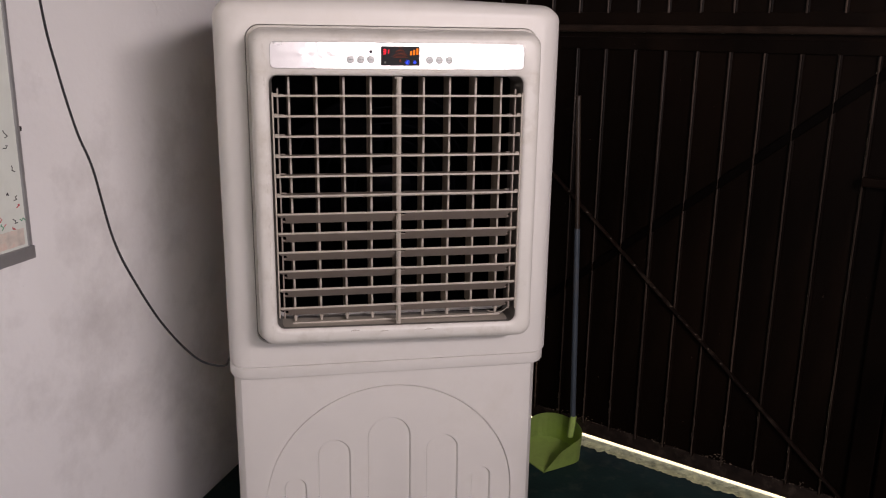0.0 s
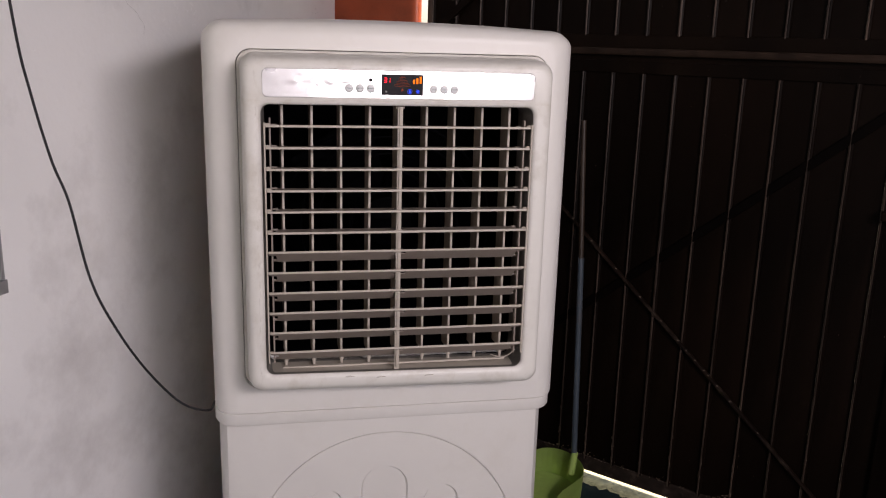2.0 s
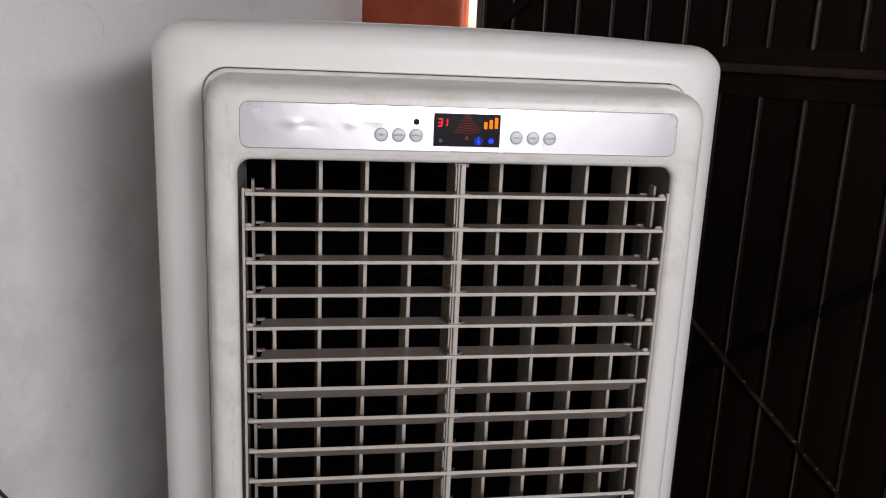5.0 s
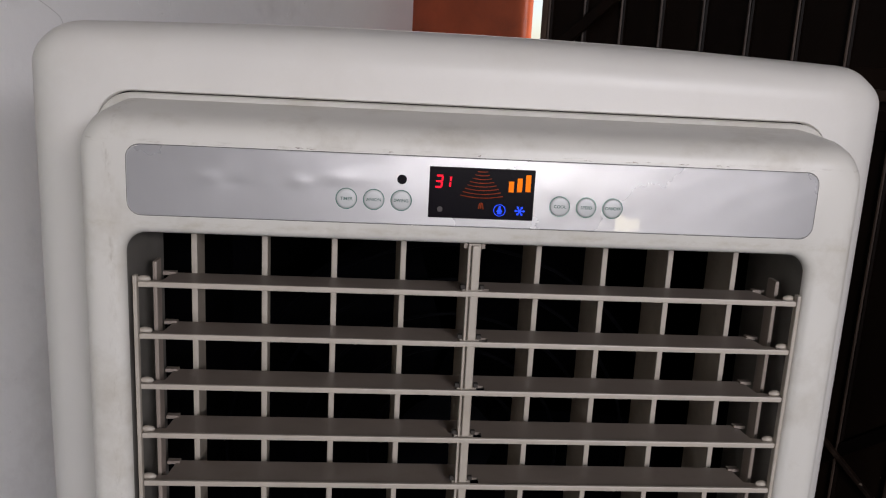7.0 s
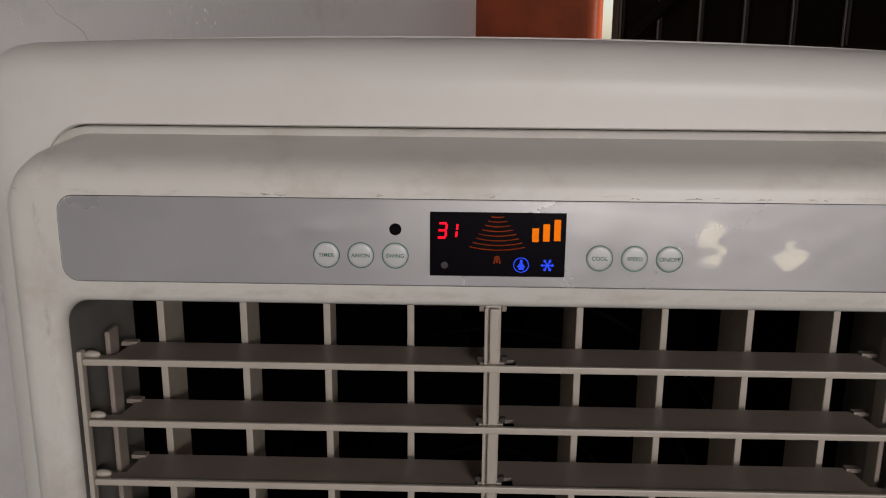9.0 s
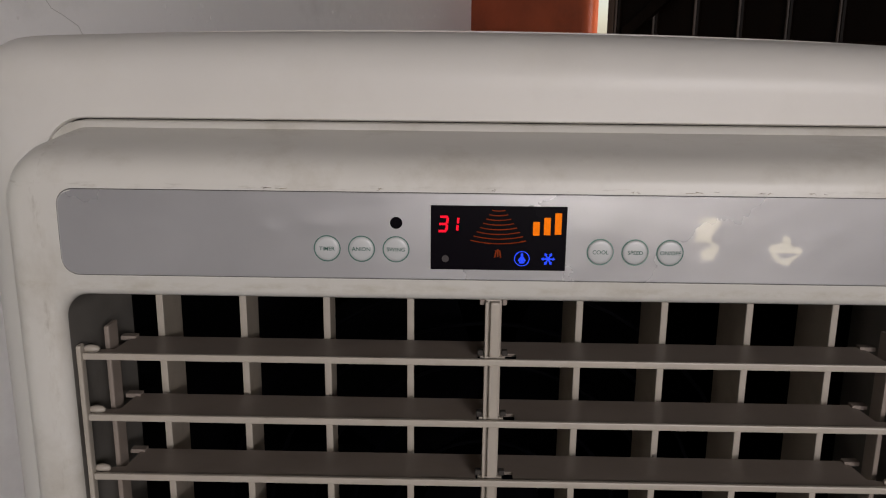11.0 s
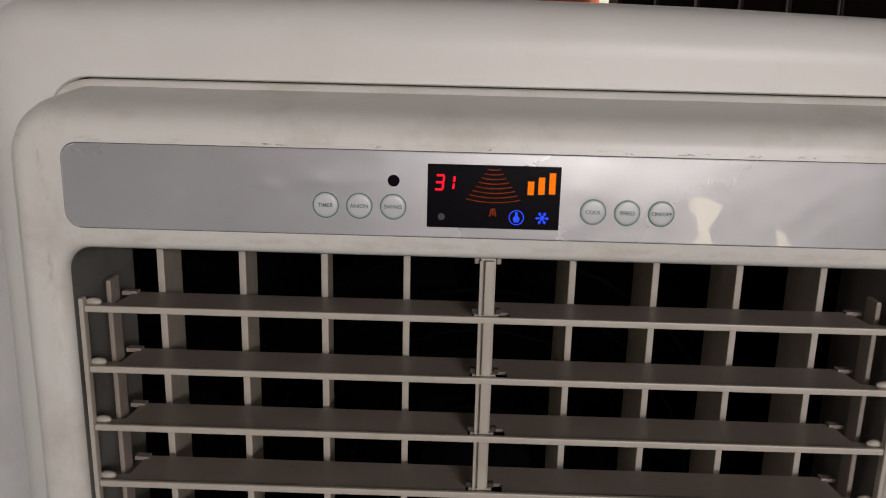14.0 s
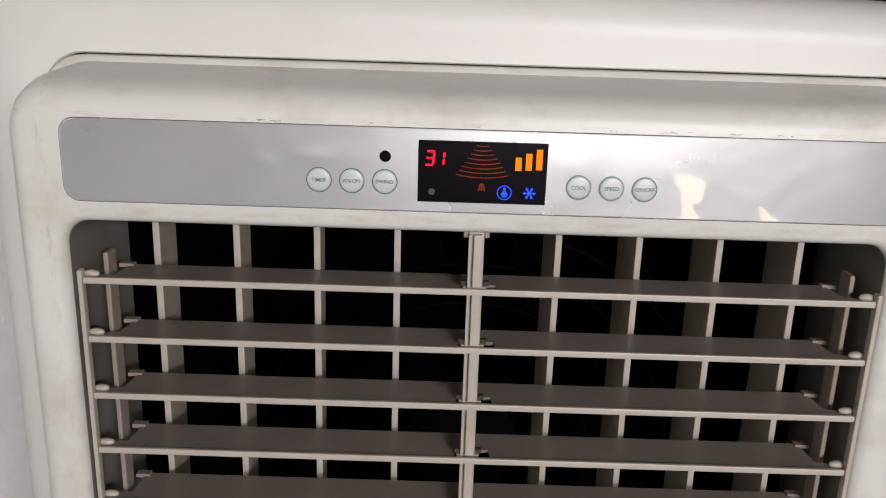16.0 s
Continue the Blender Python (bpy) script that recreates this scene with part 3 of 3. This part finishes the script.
for i in range(len(prof)):
    j = (i + 1) % len(prof)
    bm.faces.new((base[i], base[j], lo[j], lo[i]))
bm.faces.new(base)
bmesh.ops.remove_doubles(bm, verts=bm.verts, dist=0.0002)
part("tank", bm, M_SHELL, cooler, "ivory plastic water tank with arched recesses", smooth=True)

# bezel round the outlet, with the duct behind it


def droop(bm):
    """The lower rim of the outlet hangs a little lower at one end."""
    for v in bm.verts:
        if v.co.z < 1.2:
            v.co.z -= 0.014 * v.co.x
    return bm


OX, OL, OZ0, OZ1 = 0.2885, 0.2935, 0.973, 1.568
bezel_spec = [
    (0.116, -0.3425, 0.3435, 0.910, 1.6750, 0.0315), (0.100, -0.3425, 0.3435, 0.910, 1.6750, 0.0315), (0.098, -0.3415, 0.3425, 0.912, 1.6740, 0.031), (0.096, -0.336, 0.337, 0.919, 1.6705, 0.031),
    (0.070, -0.3335, 0.3345, 0.923, 1.6695, 0.031), (0.035, -0.332, 0.333, 0.928, 1.667, 0.031), (0.020, -0.330, 0.331, 0.932, 1.664, 0.031),
    (0.008, -0.326, 0.327, 0.936, 1.659, 0.030), (0.002, -0.320, 0.321, 0.943, 1.653, 0.029), (0.0, -0.314, 0.314, 0.949, 1.647, 0.027),
    (0.0, -OL - 0.008, OX + 0.008, OZ0 - 0.010, OZ1 + 0.006, 0.022), (0.002, -OL - 0.003, OX + 0.003, OZ0 - 0.004, OZ1 + 0.002, 0.019),
    (0.006, -OL, OX, OZ0, OZ1, 0.018), (0.009, -OL + 0.0005, OX - 0.0005, OZ0, OZ1, 0.018)]
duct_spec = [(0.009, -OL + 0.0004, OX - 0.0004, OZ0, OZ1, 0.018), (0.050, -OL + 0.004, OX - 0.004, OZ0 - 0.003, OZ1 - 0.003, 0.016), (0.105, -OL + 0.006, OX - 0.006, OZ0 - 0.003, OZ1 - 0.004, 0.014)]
part("duct", droop(loft(ring(duct_spec))), M_DUCT_SHADE, cooler, "dusty duct wall with its shade put into the grey", smooth=True)
bezel = part("bezel", droop(loft(ring(bezel_spec))), M_BEZEL, cooler, "ivory plastic outlet frame with scuffed edges", smooth=True)
# duct floor as its own plate, free of the walls' painted shade
part("outlet_sill", droop(box(-0.286, 0.281, 0.012, 0.085, 0.9690, 0.9720, 0.001)), M_EDGE, cooler, "pale floor plate of the outlet")
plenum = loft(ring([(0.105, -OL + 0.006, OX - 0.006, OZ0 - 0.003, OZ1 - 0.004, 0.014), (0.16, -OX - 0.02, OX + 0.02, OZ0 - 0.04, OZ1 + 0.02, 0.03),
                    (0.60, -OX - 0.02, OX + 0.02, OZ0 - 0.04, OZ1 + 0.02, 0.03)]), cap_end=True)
# the darkness inside is painted, not left to the lamps
part("plenum", plenum, M_PLENUM_SHADE, cooler, "inside of the air duct, its deep shade put into black")

# fan behind the vanes
FZ = (OZ0 + OZ1) / 2
fan = part("fan", disc(0.0, FZ, 0.06, 0.24, 0.34, 24, 0.01), M_FAN_SHADE, cooler, "fan at rest, near-black for the shade around it", smooth=True)
blade_bm = bmesh.new()
g = [[(0.05 + 0.2 * i / 4, 0.29 - 0.03 * math.sin(j / 3 * 1.5) + 0.02, (j / 3 - 0.5) * (0.10 + 0.12 * i / 4)) for j in range(4)] for i in range(5)]
vv = [[blade_bm.verts.new(p) for p in row] for row in g]
for i in range(4):
    for j in range(3):
        blade_bm.faces.new((vv[i][j], vv[i + 1][j], vv[i + 1][j + 1], vv[i][j + 1]))
bmesh.ops.solidify(blade_bm, geom=list(blade_bm.faces), thickness=0.004)
blade = part("blade", blade_bm, M_FAN_SHADE, fan)
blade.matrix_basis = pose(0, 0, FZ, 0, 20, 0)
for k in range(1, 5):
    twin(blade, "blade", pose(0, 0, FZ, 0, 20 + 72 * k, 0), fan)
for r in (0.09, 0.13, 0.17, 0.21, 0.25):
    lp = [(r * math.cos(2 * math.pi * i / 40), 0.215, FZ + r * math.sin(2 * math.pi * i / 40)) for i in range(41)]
    part("guard_ring", tube(lp, 0.0022, 5), M_FAN_SHADE, fan)

# vertical vanes, turned a little
VANE_Y, VANE_C, VANE_A = 0.064, 0.052, 4.0
vb = box(-0.0021, 0.0021, 0.0015, VANE_C, 1.000, 1.562, 0.0008)
box(-0.0012, 0.0012, 0.030, 0.036, 1.556, 1.5645, bm=vb)
vane = part("vertical_vane", vb, M_VANE, cooler)
eb = box(-0.0026, 0.0026, -0.001, 0.0016, 1.000, 1.562, 0.0008)
edge = part("front_edge", eb, M_EDGE, vane, "paler front edge")
peg_bm = bmesh.new()
loops = [[(r * math.cos(2 * math.pi * k / 10), -0.004 + r * math.sin(2 * math.pi * k / 10), z) for k in range(10)] for z, r in ((0.978, 0.0036), (0.986, 0.0036), (0.987, 0.0050), (0.993, 0.0050), (0.994, 0.0026), (1.003, 0.0026))]
loft(loops, peg_bm, True, True)
peg = part("peg", peg_bm, M_EDGE, vane, "small pale pivot peg", smooth=True)
vane.matrix_basis = pose(-0.25, VANE_Y, 0, 0, 0, VANE_A)
for k in range(1, 9):
    o = twin(vane, "vertical_vane", pose(-0.25 + 0.0625 * k, VANE_Y, 0, 0, 0, VANE_A), cooler)
    twin(edge, "front_edge", Matrix.Identity(4), o)
    if k != 4:
        twin(peg, "peg", Matrix.Identity(4), o)
part("vane_rail", box(-0.257, 0.259, 0.046, 0.056, 0.9735, 0.9780, 0.001), M_EDGE, cooler, "pale rail under the vanes")
part("vane_link", box(-0.254, 0.258, 0.050, 0.056, 1.2835, 1.2870, 0.001), M_EDGE, cooler)
part("loose_wire", tube(smooth_path([(0.224, 0.045, 0.988), (0.246, 0.034, 0.984), (0.264, 0.030, 0.990), (0.279, 0.028, 1.004)]), 0.0011, 6), M_EDGE, cooler, "thin pale loose wire", smooth=True)

# horizontal louvres: the upper half level, the lower half tipped up
CH = 0.046


def louvre_mesh():
    """A long blade, notched at the centre post and stepped at both ends."""
    bm = bmesh.new()
    pts = [(0.0135, 0.003), (0.2825, 0.003), (0.2825, 0.012), (0.267, 0.015), (0.265, CH), (-0.265, CH), (-0.267, 0.015), (-0.2825, 0.012), (-0.2825, 0.003),
           (-0.0135, 0.003), (-0.0135, 0.0175), (0.0135, 0.0175)]
    top = [bm.verts.new((x, y, 0.0012)) for x, y in pts]
    bot = [bm.verts.new((x, y, -0.0012)) for x, y in pts]
    bm.faces.new(top)
    bm.faces.new(bot)
    for i in range(len(pts)):
        j = (i + 1) % len(pts)
        bm.faces.new((top[i], top[j], bot[j], bot[i]))
    for s in (-1, 1):
        xa, xb = sorted((s * 0.262, s * 0.273))
        box(xa, xb, CH - 0.006, CH + 0.001, 0.0, 0.0030, bm=bm)
    return bm


def pivot_mesh(s):
    bm = bmesh.new()
    loops = []
    for x, r in ((0.275, 0.0010), (0.2765, 0.0024), (0.280, 0.0032), (0.2830, 0.0030), (0.2860, 0.0018)):
        loops.append([(s * x, 0.0085 + r * math.cos(2 * math.pi * k / 10), 0.003 + r * math.sin(2 * math.pi * k / 10)) for k in range(10)])
    return loft(loops, bm, True, True)


louvre = None
for k in range(12):
    z = 1.5243 - 0.0453 * k
    tilt = 3.0 if k < 6 else 38.0
    # a tipped blade turns about a pivot near its front edge
    m = pose(0, 0.010, z - 0.001, -tilt, 0, 0) @ pose(0, -0.006, 0)
    if louvre is None:
        # blade takes the shaded tone, its front bead the lit one
        louvre = part("louvre", louvre_mesh(), M_LOUVRE_SHADE, cooler)
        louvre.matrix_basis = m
        bead = part("front_edge", box(-0.2838, 0.2838, 0.0, 0.0038, -0.0024, 0.0024, 0.001), M_EDGE, louvre, "rounded front edge without the blade's painted shade")
        pins = [part("pivot", pivot_mesh(s), M_EDGE, louvre, smooth=True) for s in (-1, 1)]
    else:
        o = twin(louvre, "louvre", m, cooler)
        twin(bead, "front_edge", Matrix.Identity(4), o)
        for p in pins:
            twin(p, "pivot", Matrix.Identity(4), o)
post = part("centre_post", box(-0.0088, 0.0022, 0.0130, 0.019, 0.974, 1.566, 0.001), M_EDGE, cooler)
part("post_rib", box(-0.0090, -0.0070, 0.0095, 0.0128, 0.982, 1.565, 0.0007), M_EDGE, post)
for k in range(13):   # the bead is cut at every louvre
    za, zb = max(0.982, 1.5243 - 0.0453 * k + 0.0016), min(1.565, 1.5243 - 0.0453 * (k - 1) - 0.0034)
    if k == 12:
        za, zb = 0.982, 1.5243 - 0.0453 * 11 - 0.0034
    part("post_bead", box(-0.0055, 0.0012, 0.0082, 0.0128, za, zb, 0.0012), M_EDGE, post)
for xa, xb in ((-0.0126, -0.0092), (0.0026, 0.0058)):
    part("post_tab", box(xa, xb, 0.0140, 0.0175, 1.5615, 1.5665, 0.0006), M_LOUVRE_SHADE, post)
for k in range(12):
    z = 1.5243 - 0.0453 * k
    part("post_clip", box(-0.0118, 0.0052, 0.0110, 0.0150, z - 0.0012, z + 0.0014, 0.0004), M_EDGE, post)
    for xa, xb in ((-0.0136, -0.0096), (0.0030, 0.0070)):
        part("clip_hook", box(xa, xb, 0.0125, 0.0172, z + 0.0014, z + 0.0050, 0.0006), M_SEAM, post, "dark hook of a clip")
for s in (-1, 1):
    part("side_strip", box(*sorted((s * 0.2845, s * 0.2880)), 0.004, 0.011, 1.004, 1.531, 0.0012), M_EDGE, cooler)
    part("louvre_link", box(*sorted((s * 0.2735, s * 0.2772)), 0.026, 0.042, 0.996, 1.538, 0.0012), M_LOUVRE_SHADE, cooler)

# control panel
film_out = rim(-0.2885, 0.2855, 1.5835, 1.6405, 0.011)
film_bm = loft([[(x, y, z) for x, z in lp] for lp, y in ((film_out, 0.0005), (film_out, -0.0007), (rim(-0.2880, 0.2850, 1.584, 1.640, 0.0105), -0.0009))])
DENTS = ((-0.224, 1.6165, 0.011, 0.0055, 0.00045), (-0.152, 1.6160, 0.009, 0.0050, 0.0004), (-0.205, 1.6120, 0.010, 0.0040, -0.0003), (-0.120, 1.6200, 0.014, 0.0050, 0.00035))


def film_y(x, z):
    """The film lies in shallow waves, with a few dents pressed into it."""
    edge_ = min(1.0, (1.640 - z) / 0.006, (z - 1.584) / 0.006, (x + 0.288) / 0.008, (0.285 - x) / 0.008)
    y = 0.00016 * noise.noise((x * 16, 0, z * 22)) + 0.00008 * noise.noise((x * 60, 5, z * 80)) * (1.0 if abs(x) > 0.05 else 0.0)
    for cx, cz, wx, wz, h in DENTS:
        y += h * math.exp(-((x - cx) / wx) ** 2 - ((z - cz) / wz) ** 2)
    return -0.0009 - y * max(0.0, edge_) * (0.3 if abs(x) < 0.05 else 1.0)


rows = []
for i in range(29):
    z = 1.584 + 0.056 * i / 28
    dz = max(0.0, 0.0105 - min(z - 1.584, 1.640 - z))
    cut = 0.0105 - math.sqrt(max(0.0, 0.0105 ** 2 - dz ** 2))
    xa, xb = -0.2880 + cut, 0.2850 - cut
    rows.append([film_bm.verts.new((xa + (xb - xa) * k / 200, film_y(xa + (xb - xa) * k / 200, z), z)) for k in range(201)])
for ra, rb_ in zip(rows, rows[1:]):
    for k in range(200):
        film_bm.faces.new((ra[k], ra[k + 1], rb_[k + 1], rb_[k]))
film = part("control_panel", film_bm, M_FILM, cooler, "shiny silver control panel film with small dents", smooth=True)
part("panel_gap", loft([[(x, -0.0003, z) for x, z in rim(-0.2890, 0.2860, 1.5830, 1.6410, 0.0113)], [(x, -0.0003, z) for x, z in film_out]]), M_SEAM, film)
disp = part("display", box(-0.0458, 0.0418, -0.0016, 0.0, 1.5905, 1.6330, 0.0004), M_GLASS, film, "black display window")
DY0, DY1 = -0.00185, -0.0016


def segs(x, z, w, h, on):
    """Strokes of a seven-segment figure whose upper left corner is x, z."""
    t = 0.0014
    all_ = {"a": (x, z, x + w, z), "g": (x, z - h / 2, x + w, z - h / 2), "d": (x, z - h, x + w, z - h), "b": (x + w, z - 0.0006, x + w, z - h / 2 + 0.0006),
            "c": (x + w, z - h / 2 - 0.0006, x + w, z - h + 0.0006)}
    lean = lambda xx, zz: xx + 0.1 * (zz - z + h / 2)   # the figures slant a little
    return [(lean(xa, za), za, lean(xb, zb), zb, t) for xa, za, xb, zb in (all_[k] for k in on)]


part("digit_three", bars(segs(-0.0402, 1.6256, 0.0049, 0.0094, "abcdg"), DY0, DY1), M_RED, disp, "lit red digit 3")
part("digit_one", bars(segs(-0.0333, 1.6256, 0.0049, 0.0094, "bc"), DY0, DY1), M_RED, disp, "lit red digit 1")
for i in range(8):
    w = 0.0042 + 0.00195 * i
    zc = 1.6303 - 0.00285 * i
    pts = [(-0.0022 + w * (2 * j / 12 - 1), -0.0017, zc - 0.0016 * (0.3 + i / 7) * (1 - (2 * j / 12 - 1) ** 2)) for j in range(13)]
    part("swing_arc", tube(pts, 0.00032, 5), M_ORANGE, disp)
for i, (x, h) in enumerate(((0.0222, 0.0082), (0.0292, 0.0110), (0.0362, 0.0140))):
    part("speed_bar", box(x - 0.0021, x + 0.0021, DY0, DY1, 1.6140 + 0.0004 * i, 1.6148 + h, 0.0), M_AMBER, disp, "lit amber speed bar")
part("swing_icon", bars([(-0.0022, 1.5995, -0.0022, 1.6045, 0.0009), (-0.0042, 1.5990, -0.0032, 1.6040, 0.0009), (-0.0002, 1.5990, -0.0012, 1.6040, 0.0009)], DY0, DY1), M_ORANGE, disp)
ic = bars([(0.0135, 1.5955, 0.0135, 1.6020, 0.0016), (0.0115, 1.5970, 0.0135, 1.6000, 0.0012), (0.0155, 1.5970, 0.0135, 1.6000, 0.0012), (0.0118, 1.5960, 0.0152, 1.5960, 0.0012)], DY0, DY1)
tube([(0.0135 + 0.0048 * math.cos(a), -0.0017, 1.5985 + 0.0048 * math.sin(a)) for a in [2 * math.pi * i / 24 for i in range(25)]], 0.0003, 4, ic)
part("cooling_icon", ic, M_BLUE, disp, "lit blue icon in a ring")
part("snowflake_icon", bars([(0.0305 + 0.0043 * math.cos(a), 1.5985 + 0.0043 * math.sin(a), 0.0305 - 0.0043 * math.cos(a), 1.5985 - 0.0043 * math.sin(a), 0.0008) for a in (0.0, 1.047, 2.094)]
     + [(0.0305 + 0.0032 * math.cos(a) - 0.001 * math.sin(a), 1.5985 + 0.0032 * math.sin(a) + 0.001 * math.cos(a), 0.0305 + 0.0032 * math.cos(a) + 0.001 * math.sin(a),
         1.5985 + 0.0032 * math.sin(a) - 0.001 * math.cos(a), 0.0006) for a in [1.047 * i for i in range(6)]], DY0, DY1), M_BLUE, disp, "lit blue snowflake")
part("unlit_icon", disc(-0.0362, 1.5978, 0.0024, DY0, DY1, 12), M_OFF, disp)
part("sensor_eye", disc(-0.0682, 1.6210, 0.0040, -0.0014, 0.0, 20), M_GLASS, film, "small black sensor eye")


def lettering(text, x, z, size, parent, mat, y=-0.0001, bold=0.0):
    cu = bpy.data.curves.new("lettering", "FONT")
    cu.body, cu.size, cu.align_x, cu.align_y, cu.offset, cu.extrude = text, size, "CENTER", "CENTER", bold, 0.00005
    tmp = bpy.data.objects.new("lettering_tmp", cu)
    me = bpy.data.meshes.new_from_object(tmp)
    bpy.data.objects.remove(tmp)
    me.materials.clear()
    me.materials.append(mat)
    o = new("lettering", me)
    o.parent = parent
    o.matrix_basis = pose(x, y, z, 90, 0, 0)
    return tagged(o, 'green letters "%s"' % text)


for text, x in (("TIMER", -0.1132), ("ANION", -0.0908), ("SWING", -0.0683), ("COOL", 0.0640), ("SPEED", 0.0865), ("ON/OFF", 0.1090)):
    bt = part("button", loft([[(x + r * math.cos(2 * math.pi * k / 36), y, 1.6035 + r * math.sin(2 * math.pi * k / 36)) for k in range(36)]
                              for r, y in ((0.0082, 0.0), (0.0082, -0.0009), (0.0079, -0.0016), (0.0072, -0.0020), (0.0056, -0.0022), (0.0028, -0.0023), (0.0004, -0.00232))], cap_end=True), M_BUTTON, film, "round grey push button", smooth=True)
    part("button_ring", loft([[(x + r * math.cos(2 * math.pi * k / 36), -0.0012, 1.6035 + r * math.sin(2 * math.pi * k / 36)) for k in range(36)] for r in (0.0081, 0.0088)]), M_RING, bt, "thin green ring")
    lettering(text, x, 1.6035, 0.0037, bt, M_INK, -0.0025, 0.00003)

# scuffs along the upper edge of the control panel
rng = random.Random(11)
for x, z, ln in ((-0.145, 1.6425, 0.022), (-0.078, 1.6426, 0.008), (-0.005, 1.6428, 0.004), (0.085, 1.6427, 0.008), (0.125, 1.6430, 0.02), (0.165, 1.6429, 0.01), (0.2, 1.6430, 0.012)):
    for i in range(4):
        xx = x + rng.uniform(-0.5, 0.5) * ln
        part("scuff_mark", bars([(xx, z + rng.uniform(-0.0007, 0.0007), xx + ln * rng.uniform(0.12, 0.3), z + rng.uniform(-0.0007, 0.0007), rng.uniform(0.0002, 0.0005))], -0.0001, 0.0004), M_SCUFF, bezel, "grey scuff")
for x, z in ((-0.05, 0.962), (-0.12, 0.966), (0.06, 0.961)):
    part("scuff_mark", bars([(x, z, x + 0.02, z + 0.001, 0.0012), (x + 0.004, z + 0.002, x + 0.012, z + 0.0025, 0.0008)], -0.0003, 0.0004), M_SCUFF, bezel, "grey scuff")

# ---- dustpan with a long pole ----
pan = tagged(new("dustpan"), "lime green plastic dustpan on a long blue-grey pole", "dustpan")
pan.matrix_world = pose(0.75, 1.076, 0, 0, 0, -69.5)
bm = bmesh.new()
n = 16
# a curved back wall that runs down along both sides of a flat scoop, open at the front
outline = [(-0.128, -0.11), (-0.13, -0.03)] + [(-0.13 * math.cos(math.pi * i / n), 0.04 + 0.085 * math.sin(math.pi * i / n)) for i in range(n + 1)] + [(0.13, -0.03), (0.128, -0.11)]
rise = [0.006, 0.075] + [0.100 + 0.020 * math.sin(math.pi * i / n) for i in range(n + 1)] + [0.075, 0.006]
vlo = [bm.verts.new((x, y, 0.003)) for x, y in outline]
vhi = [bm.verts.new((x * 1.04, y * 1.04, h)) for (x, y), h in zip(outline, rise)]
for i in range(len(outline) - 1):
    bm.faces.new((vlo[i], vlo[i + 1], vhi[i + 1], vhi[i]))
bmesh.ops.solidify(bm, geom=list(bm.faces), thickness=0.0025)
fl = [[bm.verts.new((x * 0.995, y * 0.995, z)) for x, y in outline] for z in (0.0015, 0.006)]
bm.faces.new(fl[0])
bm.faces.new(fl[1])
for i in range(len(outline)):
    j = (i + 1) % len(outline)
    bm.faces.new((fl[0][i], fl[0][j], fl[1][j], fl[1][i]))
part("scoop", bm, M_PAN, pan, "lime green plastic scoop")
part("socket", tube([(0.03, 0.100, 0.06), (0.029, 0.112, 0.150)], 0.0135, 12), M_PAN, pan, smooth=True)
part("pole", tube([(0.03, 0.110, 0.10), (-0.001, 0.108, 0.8), (-0.010, 0.110, 0.93)], 0.0115, 12), M_POLE, pan, "blue-grey pole", smooth=True)
part("pole_top", tube([(-0.010, 0.110, 0.93), (-0.041, 0.107, 1.43), (-0.0413, 0.1068, 1.44)], 0.0095, 12), M_POLE_TOP, pan, "browned upper length of the pole", smooth=True)

# ---- power cable ----
cable_pts = [(-0.800, -0.04, HGT), (-0.790, -0.02, 2.6), (-0.775, 0.01, 2.1), (-0.753, 0.031, 1.718), (-0.737, 0.045, 1.58), (-0.711, 0.053, 1.446), (-0.684, 0.053, 1.359),
             (-0.645, 0.01, 1.208), (-0.609, 0.030, 1.098), (-0.572, 0.165, 0.942), (-0.503, 0.208, 0.835), (-0.437, 0.179, 0.823), (-0.425, 0.26, 0.812), (-0.40, 0.33, 0.83)]
cable = tagged(part("power_cable", tube(smooth_path(cable_pts), 0.0028, 8), M_CABLE, None, smooth=True), "black power cable hanging slack from the ceiling to the cooler", "cable")
